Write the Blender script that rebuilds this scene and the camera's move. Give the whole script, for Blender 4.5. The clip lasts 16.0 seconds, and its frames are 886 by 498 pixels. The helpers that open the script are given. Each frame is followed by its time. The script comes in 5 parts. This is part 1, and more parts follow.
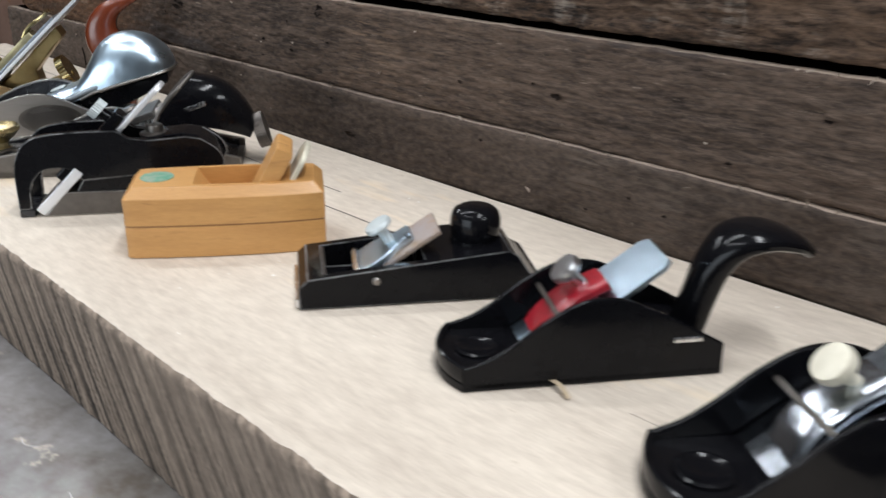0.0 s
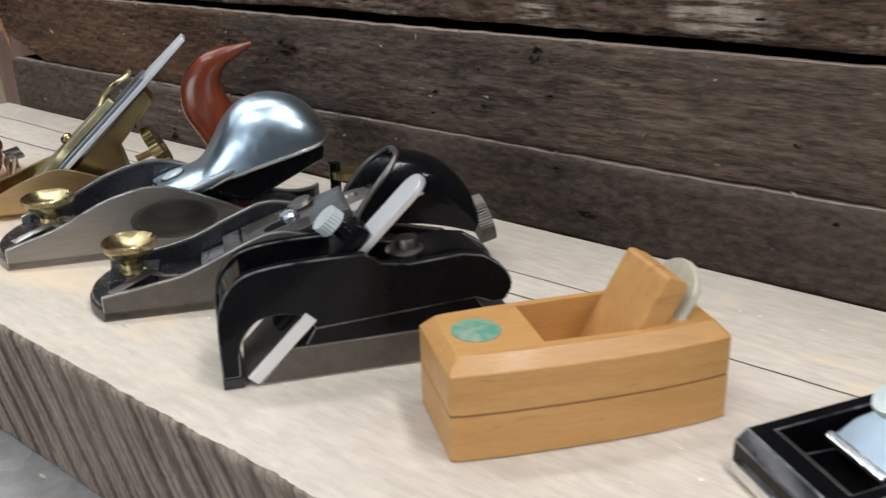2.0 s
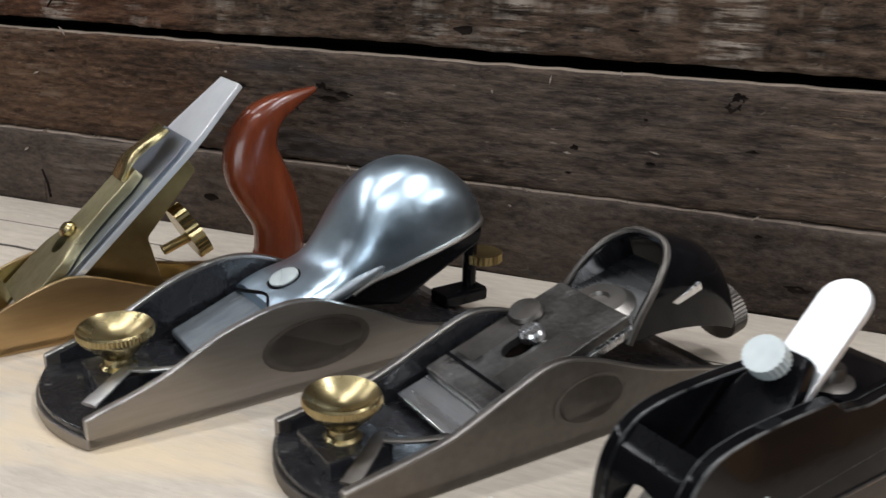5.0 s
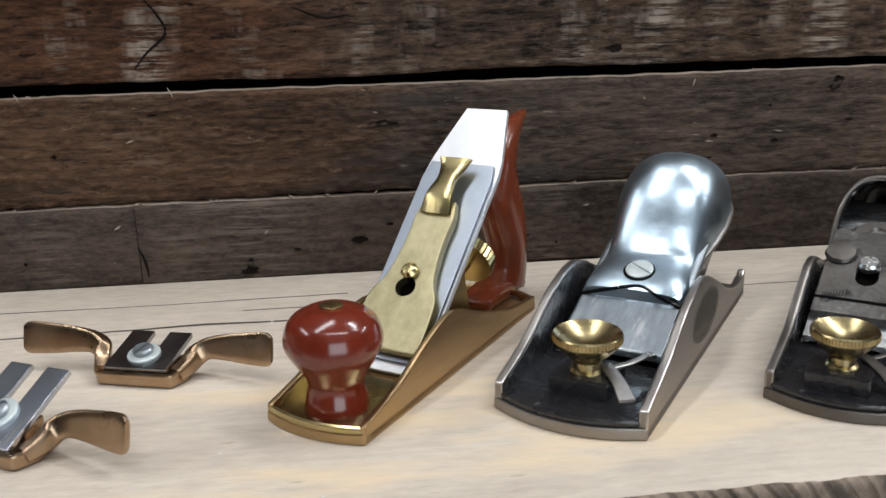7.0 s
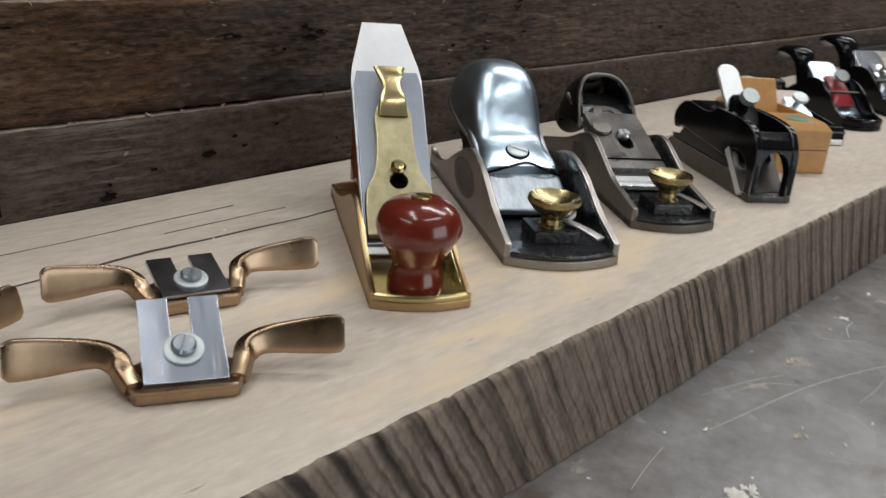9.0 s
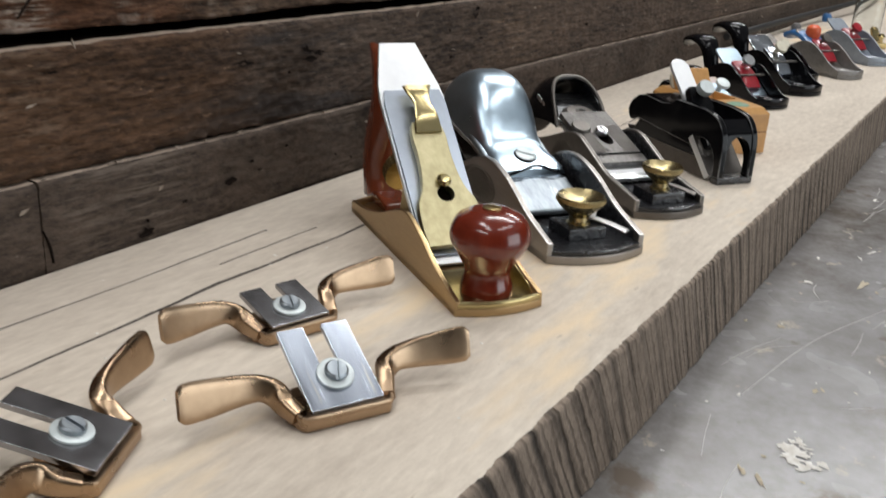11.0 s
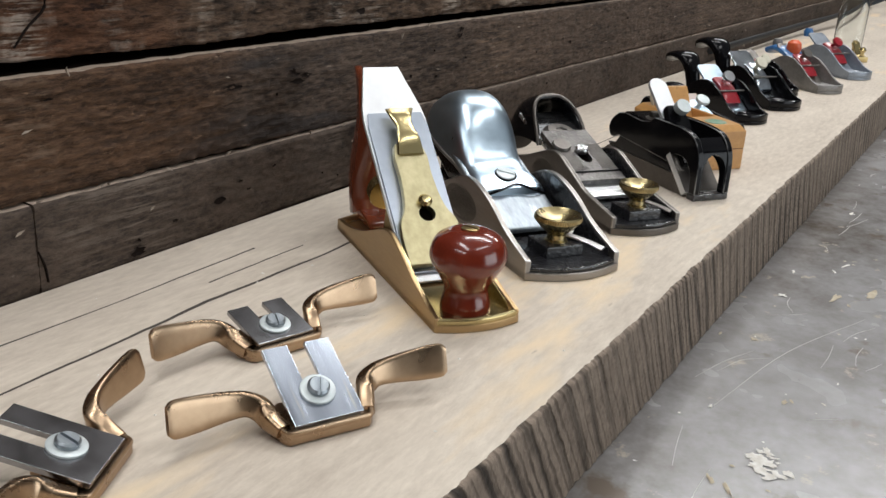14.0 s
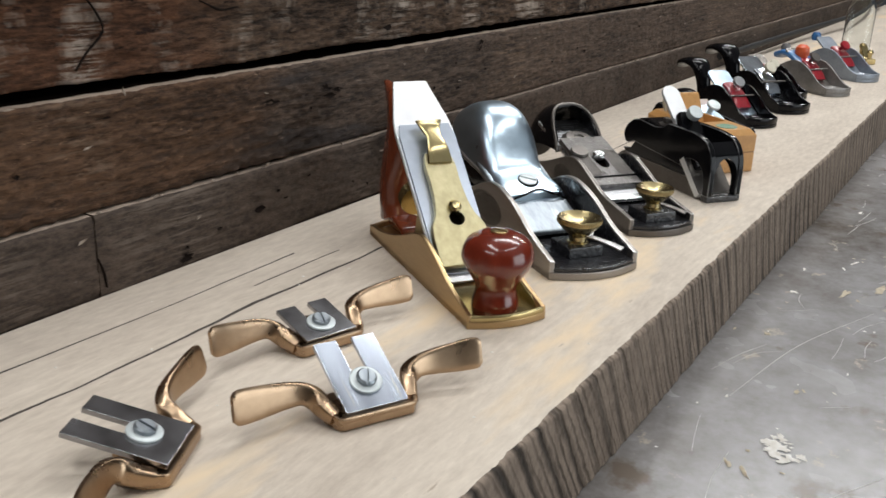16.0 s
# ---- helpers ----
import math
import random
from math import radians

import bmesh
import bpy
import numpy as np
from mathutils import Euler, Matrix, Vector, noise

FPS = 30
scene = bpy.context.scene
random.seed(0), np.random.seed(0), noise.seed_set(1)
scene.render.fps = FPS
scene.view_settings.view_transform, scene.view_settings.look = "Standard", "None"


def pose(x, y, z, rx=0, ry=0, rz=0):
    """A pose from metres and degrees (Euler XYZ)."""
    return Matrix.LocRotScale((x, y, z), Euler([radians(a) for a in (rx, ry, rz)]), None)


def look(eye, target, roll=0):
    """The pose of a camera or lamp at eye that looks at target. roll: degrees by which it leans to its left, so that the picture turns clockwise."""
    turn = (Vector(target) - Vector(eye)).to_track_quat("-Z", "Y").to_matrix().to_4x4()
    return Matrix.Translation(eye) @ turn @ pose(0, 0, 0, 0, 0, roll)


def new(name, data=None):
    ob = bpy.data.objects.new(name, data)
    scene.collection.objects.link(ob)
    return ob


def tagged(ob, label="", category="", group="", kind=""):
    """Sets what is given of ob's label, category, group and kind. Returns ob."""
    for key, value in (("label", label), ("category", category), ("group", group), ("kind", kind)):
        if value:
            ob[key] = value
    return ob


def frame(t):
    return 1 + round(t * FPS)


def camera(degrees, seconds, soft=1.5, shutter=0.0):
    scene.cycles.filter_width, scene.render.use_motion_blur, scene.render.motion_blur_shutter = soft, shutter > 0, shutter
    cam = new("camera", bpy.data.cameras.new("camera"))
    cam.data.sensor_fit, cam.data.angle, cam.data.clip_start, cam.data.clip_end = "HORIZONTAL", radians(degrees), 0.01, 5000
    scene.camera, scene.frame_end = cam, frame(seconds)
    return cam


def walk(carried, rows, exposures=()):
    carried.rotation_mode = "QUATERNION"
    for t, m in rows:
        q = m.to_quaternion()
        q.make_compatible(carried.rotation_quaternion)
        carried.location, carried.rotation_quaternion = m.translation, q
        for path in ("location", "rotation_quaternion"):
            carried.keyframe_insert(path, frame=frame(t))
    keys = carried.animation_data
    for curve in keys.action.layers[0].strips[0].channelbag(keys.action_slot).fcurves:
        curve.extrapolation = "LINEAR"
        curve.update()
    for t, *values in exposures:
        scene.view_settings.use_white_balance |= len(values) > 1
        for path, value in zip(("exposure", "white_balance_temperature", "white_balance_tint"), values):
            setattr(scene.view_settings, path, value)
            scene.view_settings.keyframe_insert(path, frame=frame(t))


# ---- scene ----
cam = camera(51.1, 16.0, 1.5, 0.4)
PATH = [
    (0, (0.353, -0.14, 0.171), (-0.979, 1.155, -0.57), 0.4),
    (0.5, (0.283, -0.164, 0.17), (-0.996, 1.192, -0.555), -1.5),
    (0.6, (0.272, -0.166, 0.17), (-0.989, 1.213, -0.543), -1.3),
    (1, (0.225, -0.157, 0.171), (-1.016, 1.235, -0.552), -1.4),
    (1.5, (0.166, -0.146, 0.166), (-1.09, 1.233, -0.558), -1.5),
    (2, (0.11, -0.148, 0.165), (-1.103, 1.274, -0.548), -1.5),
    (2.2, (0.086, -0.152, 0.17), (-1.111, 1.277, -0.554), -1.2),
    (2.5, (0.053, -0.153, 0.167), (-1.155, 1.27, -0.551), -1.5),
    (3, (0.016, -0.148, 0.163), (-1.194, 1.284, -0.534), -1.2),
    (3.2, (0.015, -0.138, 0.162), (-1.244, 1.258, -0.521), -0.6),
    (5.5, (-0.2, -0.174, 0.159), (-0.674, 1.639, -0.541), 1.0),
    (6, (-0.275, -0.191, 0.167), (-0.596, 1.626, -0.604), -0.2),
    (6.5, (-0.352, -0.218, 0.163), (-0.408, 1.662, -0.519), -1.7),
    (7, (-0.416, -0.238, 0.155), (-0.224, 1.665, -0.43), -1.5),
    (7.5, (-0.478, -0.252, 0.186), (0.009, 1.597, -0.401), 0.2),
    (8, (-0.545, -0.236, 0.175), (0.221, 1.479, -0.512), 2.6),
    (8.5, (-0.602, -0.201, 0.168), (0.542, 1.278, -0.541), 5.0),
    (8.7, (-0.647, -0.189, 0.157), (0.64, 1.17, -0.548), 5.7),
    (10.8, (-0.758, -0.109, 0.159), (0.869, 0.804, -0.563), 3.5),
    (11, (-0.76, -0.11, 0.165), (0.846, 0.852, -0.539), 3.5),
    (11.5, (-0.776, -0.115, 0.173), (0.836, 0.861, -0.5), 4.0),
    (12, (-0.781, -0.122, 0.173), (0.832, 0.831, -0.528), 4.1),
    (12.5, (-0.774, -0.123, 0.172), (0.845, 0.845, -0.493), 3.0),
    (13, (-0.772, -0.124, 0.175), (0.86, 0.821, -0.49), 3.3),
    (13.5, (-0.77, -0.124, 0.176), (0.854, 0.824, -0.504), 3.6),
    (14, (-0.769, -0.122, 0.176), (0.849, 0.832, -0.512), 3.5),
    (14.5, (-0.77, -0.122, 0.177), (0.854, 0.827, -0.501), 3.3),
    (15, (-0.773, -0.122, 0.178), (0.848, 0.824, -0.513), 2.5),
    (15.5, (-0.781, -0.125, 0.178), (0.849, 0.815, -0.499), 2.9),
    (16, (-0.799, -0.129, 0.184), (0.809, 0.849, -0.492), 2.4),
]
walk(cam, [(t, look(eye, target, roll)) for t, eye, target, roll in PATH],
     ((0.0, 0.24, 6350, 10), (2.2, 0.11, 6380, 10), (3.0, 0.19, 6420, 10), (5.5, -0.12, 6450, 10), (7.0, -0.06, 6500, 10), (7.5, -0.24, 6550, 10), (8.0, -0.24, 6650, 10), (8.7, -0.50, 6700, 10), (11.0, -0.17, 6680, 10), (16.0, -0.12, 6660, 10)))

# ---- light ----
BOARD_T, WALL_Y = 0.058, 0.234
world = bpy.data.worlds.new("world")
scene.world = world
world.use_nodes = True
world.node_tree.nodes["Background"].inputs[0].default_value = (0.75, 0.85, 1.0, 1)
world.node_tree.nodes["Background"].inputs[1].default_value = 0.12


def area(name, at, target, sx, sy, watts, colour):
    data = bpy.data.lights.new(name, "AREA")
    data.shape, data.size, data.size_y, data.energy, data.color = "RECTANGLE", sx, sy, watts, colour
    ob = new(name, data)
    ob.matrix_world = look(at, target)
    return ob


area("tube_lamp", (2.10, 0.10, 1.50), (2.05, 0.05, 0.0), 1.25, 0.12, 18, (0.96, 0.98, 1.0))
area("tube_lamp", (0.58, 0.10, 1.50), (0.53, 0.05, 0.0), 1.25, 0.12, 15.5, (0.96, 0.98, 1.0))
area("tube_lamp", (-0.85, 0.10, 1.50), (-0.80, 0.05, 0.0), 1.25, 0.12, 9.5, (0.96, 0.98, 1.0))
area("tube_lamp", (-2.15, 0.10, 1.50), (-2.0, 0.05, 0.0), 1.25, 0.12, 10, (0.96, 0.98, 1.0))
area("tube_lamp", (-0.20, -0.75, 1.50), (-0.2, -0.2, 0.0), 1.25, 0.12, 7.2, (0.96, 0.98, 1.0))
# daylight standing in the opening of the south wall
area("door_daylight", (0.2, -3.15, 0.35), (0.1, 0.0, 0.1), 2.3, 1.7, 44, (0.86, 0.94, 1.0))


# ---- materials ----
def material(name, base, dark=None, rough=0.5, metal=0.0, scale=40.0, stretch=(1, 1, 1), mix=0.5, bump=0.0, fine=300.0,
             rough_var=0.0, coat=0.0, fine_w=0.35, spec=0.5, spots=None, spot_scale=60.0, spot_at=0.62, scuff=None, scuff_scale=150.0, scuff_at=0.6, crisp=0.5):
    """Base and dark colours mixed by a coarse noise, a fine noise for relief, and sharp-edged spots of wear."""
    m = bpy.data.materials.new(name)
    m.use_nodes = True
    nt = m.node_tree
    nd, lk = nt.nodes, nt.links.new
    bs = nd["Principled BSDF"]
    tc, mp = nd.new("ShaderNodeTexCoord"), nd.new("ShaderNodeMapping")
    mp.inputs["Scale"].default_value = stretch
    lk(tc.outputs["Object"], mp.inputs["Vector"])

    def noise_tex(s, detail=4.0):
        n = nd.new("ShaderNodeTexNoise")
        n.inputs["Scale"].default_value, n.inputs["Detail"].default_value, n.inputs["Roughness"].default_value = s, detail, crisp
        lk(mp.outputs[0], n.inputs["Vector"])
        return n

    a, b = noise_tex(scale), noise_tex(fine, 3.0)
    ramp = nd.new("ShaderNodeValToRGB")
    dark = dark or tuple(c * 0.6 for c in base)
    ramp.color_ramp.elements[0].position, ramp.color_ramp.elements[1].position = 0.5 - 0.35 * mix, 0.5 + 0.35 * mix
    ramp.color_ramp.elements[0].color, ramp.color_ramp.elements[1].color = (*dark, 1), (*base, 1)
    add = nd.new("ShaderNodeMath")
    add.operation = "MULTIPLY_ADD"
    add.inputs[1].default_value = fine_w
    lk(b.outputs[0], add.inputs[0])
    sub = nd.new("ShaderNodeMath")
    sub.operation = "MULTIPLY"
    sub.inputs[1].default_value = 1 - fine_w
    lk(a.outputs[0], sub.inputs[0])
    lk(sub.outputs[0], add.inputs[2])
    lk(add.outputs[0], ramp.inputs[0])
    colour = ramp.outputs[0]
    for tone, size, at in ((spots, spot_scale, spot_at), (scuff, scuff_scale, scuff_at)):
        if not tone:
            continue
        s = noise_tex(size, 5.0)
        r = nd.new("ShaderNodeValToRGB")
        r.color_ramp.elements[0].position, r.color_ramp.elements[1].position = at, at + 0.07
        lk(s.outputs[0], r.inputs[0])
        mx = nd.new("ShaderNodeMix")
        mx.data_type = "RGBA"
        mx.inputs["B"].default_value = (*tone, 1)
        lk(r.outputs[0], mx.inputs["Factor"])
        lk(colour, mx.inputs["A"])
        colour = mx.outputs["Result"]
    lk(colour, bs.inputs["Base Color"])
    bs.inputs["Metallic"].default_value, bs.inputs["Roughness"].default_value = metal, rough
    bs.inputs["Coat Weight"].default_value, bs.inputs["Coat Roughness"].default_value = coat, 0.08
    bs.inputs["Specular IOR Level"].default_value = spec
    if rough_var:
        mr = nd.new("ShaderNodeMapRange")
        mr.inputs["To Min"].default_value, mr.inputs["To Max"].default_value = max(0.03, rough - rough_var), rough + rough_var
        lk(a.outputs[0], mr.inputs["Value"])
        lk(mr.outputs[0], bs.inputs["Roughness"])
    if bump:
        bp = nd.new("ShaderNodeBump")
        bp.inputs["Strength"].default_value, bp.inputs["Distance"].default_value = 1.0, bump
        lk(add.outputs[0], bp.inputs["Height"])
        lk(bp.outputs[0], bs.inputs["Normal"])
    return m


def line_layer(m, colour, axis_y, width, wobble=0.004, wob_scale=9.0, x0=-9.0, x1=9.0, slope=0.0):
    """A drying crack: a thin dark line along the board at axis_y that wanders, between x0 and x1."""
    nt = m.node_tree
    nd, lk = nt.nodes, nt.links.new
    bs = nd["Principled BSDF"]
    old = bs.inputs["Base Color"].links[0].from_socket
    tc, sep = nd.new("ShaderNodeTexCoord"), nd.new("ShaderNodeSeparateXYZ")
    lk(tc.outputs["Object"], sep.inputs[0])
    n = nd.new("ShaderNodeTexNoise")
    n.inputs["Scale"].default_value, n.inputs["Detail"].default_value = wob_scale, 5.0
    mp = nd.new("ShaderNodeMapping")
    mp.inputs["Scale"].default_value = (1, 0, 0)
    mp.inputs["Location"].default_value = (axis_y * 91, 0, 0)
    lk(tc.outputs["Object"], mp.inputs[0])
    lk(mp.outputs[0], n.inputs["Vector"])

    def op(kind, a, b, c=None):
        k = nd.new("ShaderNodeMath")
        k.operation = kind
        for i, v in enumerate((a, b, c)):
            if v is None:
                continue
            if isinstance(v, (int, float)):
                k.inputs[i].default_value = v
            else:
                lk(v, k.inputs[i])
        return k.outputs[0]

    line = op("MULTIPLY_ADD", n.outputs[0], 2 * wobble, axis_y - wobble)
    line = op("MULTIPLY_ADD", sep.outputs[0], slope, line)
    off = op("ABSOLUTE", op("SUBTRACT", sep.outputs[1], line), 0)
    thick = op("MULTIPLY", n.outputs[0], 2 * width)
    inside = op("MULTIPLY", op("LESS_THAN", off, thick), op("MULTIPLY", op("GREATER_THAN", sep.outputs[0], x0), op("LESS_THAN", sep.outputs[0], x1)))
    mx = nd.new("ShaderNodeMix")
    mx.data_type = "RGBA"
    mx.inputs["B"].default_value = (*colour, 1)
    lk(inside, mx.inputs["Factor"])
    lk(old, mx.inputs["A"])
    lk(mx.outputs["Result"], bs.inputs["Base Color"])


M_TOP = material("pale_sawn_board", (0.75, 0.665, 0.56), (0.44, 0.37, 0.305), 0.72, scale=9, stretch=(0.5, 1.8, 1.8), mix=0.60, bump=0.0012, fine=150, fine_w=0.42, crisp=0.64,
                 spots=(0.76, 0.61, 0.43), spot_scale=5, spot_at=0.56, scuff=(0.45, 0.37, 0.29), scuff_scale=75, scuff_at=0.66)
for args in ((0.167, 0.0009, 0.006, 9, -0.66, -0.36), (0.200, 0.0006, 0.004, 8, -0.70, -0.42, -0.0), (0.184, 0.0005, 0.003, 8, -0.47, -0.40),
             (0.1565, 0.0006, 0.003, 9, -0.14, 0.12), (0.178, 0.0005, 0.004, 8, -0.3, -0.06),
             (0.10, 0.0002, 0.003, 8, 0.20, 0.42), (0.145, 0.0003, 0.003, 8, 0.35, 0.8)):
    line_layer(M_TOP, (0.045, 0.035, 0.028), *args)


def saw_face():
    """Weathered sawn edge: slanting dark saw marks of uneven spacing across grey-brown wood."""
    m = material("sawn_edge", (0.37, 0.29, 0.225), (0.17, 0.128, 0.098), 0.85, crisp=0.68, scale=34, stretch=(1, 1, 0.55), mix=0.5, bump=0.0022, fine=260, fine_w=0.5)
    nt = m.node_tree
    nd, lk = nt.nodes, nt.links.new
    bs = nd["Principled BSDF"]
    last = bs.inputs["Normal"].links[0].from_socket
    for scale, slant, wide, dark, distort in ((22, 33, 0.38, 0.07, 3.1), (60, 33, 0.45, 0.33, 3.0)):
        old = bs.inputs["Base Color"].links[0].from_socket
        tc, mp = nd.new("ShaderNodeTexCoord"), nd.new("ShaderNodeMapping")
        mp.inputs["Rotation"].default_value = (0, radians(slant), 0)
        mp.inputs["Scale"].default_value = (1, 0.2, 1)
        lk(tc.outputs["Object"], mp.inputs[0])
        w = nd.new("ShaderNodeTexWave")
        w.inputs["Scale"].default_value, w.inputs["Distortion"].default_value = scale, distort
        w.inputs["Detail"].default_value, w.inputs["Detail Scale"].default_value, w.inputs["Detail Roughness"].default_value = 2.5, 0.7, 0.55
        lk(mp.outputs[0], w.inputs["Vector"])
        r = nd.new("ShaderNodeValToRGB")
        r.color_ramp.elements[0].position, r.color_ramp.elements[1].position = 0.0, wide
        r.color_ramp.elements[0].color = (dark, dark * 0.94, dark * 0.9, 1)
        lk(w.outputs[0], r.inputs[0])
        mx = nd.new("ShaderNodeMix")
        mx.data_type, mx.blend_type = "RGBA", "MULTIPLY"
        big, rng = nd.new("ShaderNodeTexNoise"), nd.new("ShaderNodeMapRange")
        big.inputs["Scale"].default_value = 4.5 if scale < 40 else 8.0
        lk(tc.outputs["Object"], big.inputs["Vector"])
        rng.inputs["From Min"].default_value, rng.inputs["From Max"].default_value = 0.42, 0.64
        rng.inputs["To Min"].default_value, rng.inputs["To Max"].default_value = (0.24 if scale < 40 else 0.06), 0.92
        lk(big.outputs[0], rng.inputs["Value"])
        lk(rng.outputs[0], mx.inputs["Factor"])
        lk(old, mx.inputs["A"])
        lk(r.outputs[0], mx.inputs["B"])
        lk(mx.outputs["Result"], bs.inputs["Base Color"])
        bp = nd.new("ShaderNodeBump")
        bp.inputs["Strength"].default_value, bp.inputs["Distance"].default_value = 0.8, 0.0010
        lk(r.outputs[0], bp.inputs["Height"])
        lk(last, bp.inputs["Normal"])
        last = bp.outputs[0]
    lk(last, bs.inputs["Normal"])
    return m


M_EDGE = saw_face()
M_PLANK = material("old_dark_plank", (0.145, 0.101, 0.075), (0.028, 0.020, 0.016), 0.84, scale=24, stretch=(0.26, 1.2, 1.7), mix=0.36, bump=0.0016, fine=300, fine_w=0.62, crisp=0.74, spec=0.25,
                   spots=(0.050, 0.040, 0.036), spot_scale=9, spot_at=0.57, scuff=(0.240, 0.185, 0.145), scuff_scale=260, scuff_at=0.63)
M_PLANK_GREY = material("grey_dark_plank", (0.120, 0.088, 0.068), (0.024, 0.018, 0.015), 0.84, scale=16, stretch=(0.5, 1.2, 1.2), mix=0.42, bump=0.0012, fine=330, fine_w=0.52, crisp=0.72, spec=0.25,
                        spots=(0.105, 0.080, 0.063), spot_scale=14, spot_at=0.61, scuff=(0.190, 0.155, 0.125), scuff_scale=240, scuff_at=0.66)
M_PLANK_DARK = material("blackened_plank", (0.072, 0.053, 0.042), (0.015, 0.011, 0.009), 0.86, scale=18, stretch=(0.4, 1.2, 1.4), mix=0.42, bump=0.0014, fine=300, fine_w=0.52, crisp=0.72, spec=0.25,
                        scuff=(0.130, 0.105, 0.085), scuff_scale=220, scuff_at=0.66)
M_PLANK_WORN = material("rough_plank_with_paint_remains", (0.150, 0.095, 0.063), (0.013, 0.009, 0.007), 0.88, scale=22, stretch=(0.36, 1.4, 1.8), mix=0.36,
                        bump=0.0024, fine=190, fine_w=0.6, crisp=0.74, spec=0.25, spots=(0.205, 0.150, 0.112), spot_scale=16, spot_at=0.60, scuff=(0.016, 0.010, 0.008), scuff_scale=100, scuff_at=0.60)


def streaks(m, tone, patch, patch_at, grain, grain_at, seed):
    """Pale remains on the high fibres: uneven upright patches, broken up into short streaks along the grain."""
    nt = m.node_tree
    nd, lk = nt.nodes, nt.links.new
    bs = nd["Principled BSDF"]
    old = bs.inputs["Base Color"].links[0].from_socket
    tc = nd.new("ShaderNodeTexCoord")
    masks = []
    for scale, stretch, at, soft, rough in ((patch, (1.3, 1.0, 0.45), patch_at, 0.16, 0.6), (grain, (0.15, 1.0, 2.6), grain_at, 0.08, 0.65)):
        mp, n, r = nd.new("ShaderNodeMapping"), nd.new("ShaderNodeTexNoise"), nd.new("ShaderNodeMapRange")
        mp.inputs["Scale"].default_value = stretch
        mp.inputs["Location"].default_value = (seed, seed * 0.7, 0)
        n.inputs["Scale"].default_value, n.inputs["Detail"].default_value, n.inputs["Roughness"].default_value = scale, 5.0, rough
        r.inputs["From Min"].default_value, r.inputs["From Max"].default_value = at, at + soft
        lk(tc.outputs["Object"], mp.inputs[0])
        lk(mp.outputs[0], n.inputs["Vector"])
        lk(n.outputs[0], r.inputs["Value"])
        masks.append(r.outputs[0])
    mul, mx = nd.new("ShaderNodeMath"), nd.new("ShaderNodeMix")
    mul.operation, mx.data_type = "MULTIPLY", "RGBA"
    lk(masks[0], mul.inputs[0])
    lk(masks[1], mul.inputs[1])
    lk(mul.outputs[0], mx.inputs["Factor"])
    lk(old, mx.inputs["A"])
    mx.inputs["B"].default_value = (*tone, 1)
    lk(mx.outputs["Result"], bs.inputs["Base Color"])


def warm_end(m, tone, x0, x1):
    """The wood turns redder towards one end, with an uneven boundary."""
    nt = m.node_tree
    nd, lk = nt.nodes, nt.links.new
    bs = nd["Principled BSDF"]
    old = bs.inputs["Base Color"].links[0].from_socket
    tc, sep, n, add, rng, mx = (nd.new("ShaderNode" + k) for k in ("TexCoord", "SeparateXYZ", "TexNoise", "Math", "MapRange", "Mix"))
    lk(tc.outputs["Object"], sep.inputs[0])
    lk(tc.outputs["Object"], n.inputs["Vector"])
    n.inputs["Scale"].default_value, n.inputs["Detail"].default_value = 14.0, 4.0
    add.operation = "MULTIPLY_ADD"
    add.inputs[1].default_value = 0.22
    lk(n.outputs[0], add.inputs[0])
    lk(sep.outputs[0], add.inputs[2])
    rng.inputs["From Min"].default_value, rng.inputs["From Max"].default_value = x1 + 0.11, x0 + 0.11
    lk(add.outputs[0], rng.inputs["Value"])
    mx.data_type, mx.blend_type = "RGBA", "MULTIPLY"
    mx.inputs["B"].default_value = (*tone, 1)
    lk(rng.outputs[0], mx.inputs["Factor"])
    lk(old, mx.inputs["A"])
    lk(mx.outputs["Result"], bs.inputs["Base Color"])


warm_end(M_PLANK, (1.0, 0.78, 0.60), -0.47, -0.34)
warm_end(M_PLANK_WORN, (1.0, 0.72, 0.58), -0.47, -0.40)
streaks(M_PLANK_WORN, (0.42, 0.35, 0.29), 17, 0.495, 150, 0.47, 3.0)
streaks(M_PLANK, (0.20, 0.135, 0.092), 8, 0.54, 230, 0.51, 5.0)
streaks(M_PLANK_GREY, (0.15, 0.118, 0.095), 9, 0.52, 170, 0.50, 7.0)
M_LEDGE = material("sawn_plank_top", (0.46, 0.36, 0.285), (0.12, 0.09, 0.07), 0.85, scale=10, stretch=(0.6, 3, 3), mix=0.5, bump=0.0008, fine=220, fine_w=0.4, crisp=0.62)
M_SPLINTER = material("torn_orange_wood", (0.42, 0.20, 0.09), (0.14, 0.07, 0.04), 0.8, scale=200, mix=0.5)
M_FIBRE = material("pale_torn_fibre", (0.55, 0.46, 0.38), (0.18, 0.14, 0.11), 0.85, scale=90, mix=0.5)
M_KNOT = material("dark_knot", (0.020, 0.014, 0.011), (0.010, 0.007, 0.006), 0.9, scale=200, spec=0.1)
# Near-black colour stands in for shade in plank gaps and under keyholes.
M_GAP = material("gap_shade", (0.008, 0.006, 0.005), rough=0.95, spec=0.0)
M_BENCH = material("worn_grey_benchtop", (0.36, 0.355, 0.36), (0.12, 0.103, 0.088), 0.25, scale=7.0, mix=0.50, bump=0.00012, fine=90, fine_w=0.30, rough_var=0.14, crisp=0.68,
                   spots=(0.150, 0.122, 0.098), spot_scale=15, spot_at=0.585, scuff=(0.43, 0.385, 0.32), scuff_scale=52, scuff_at=0.625)
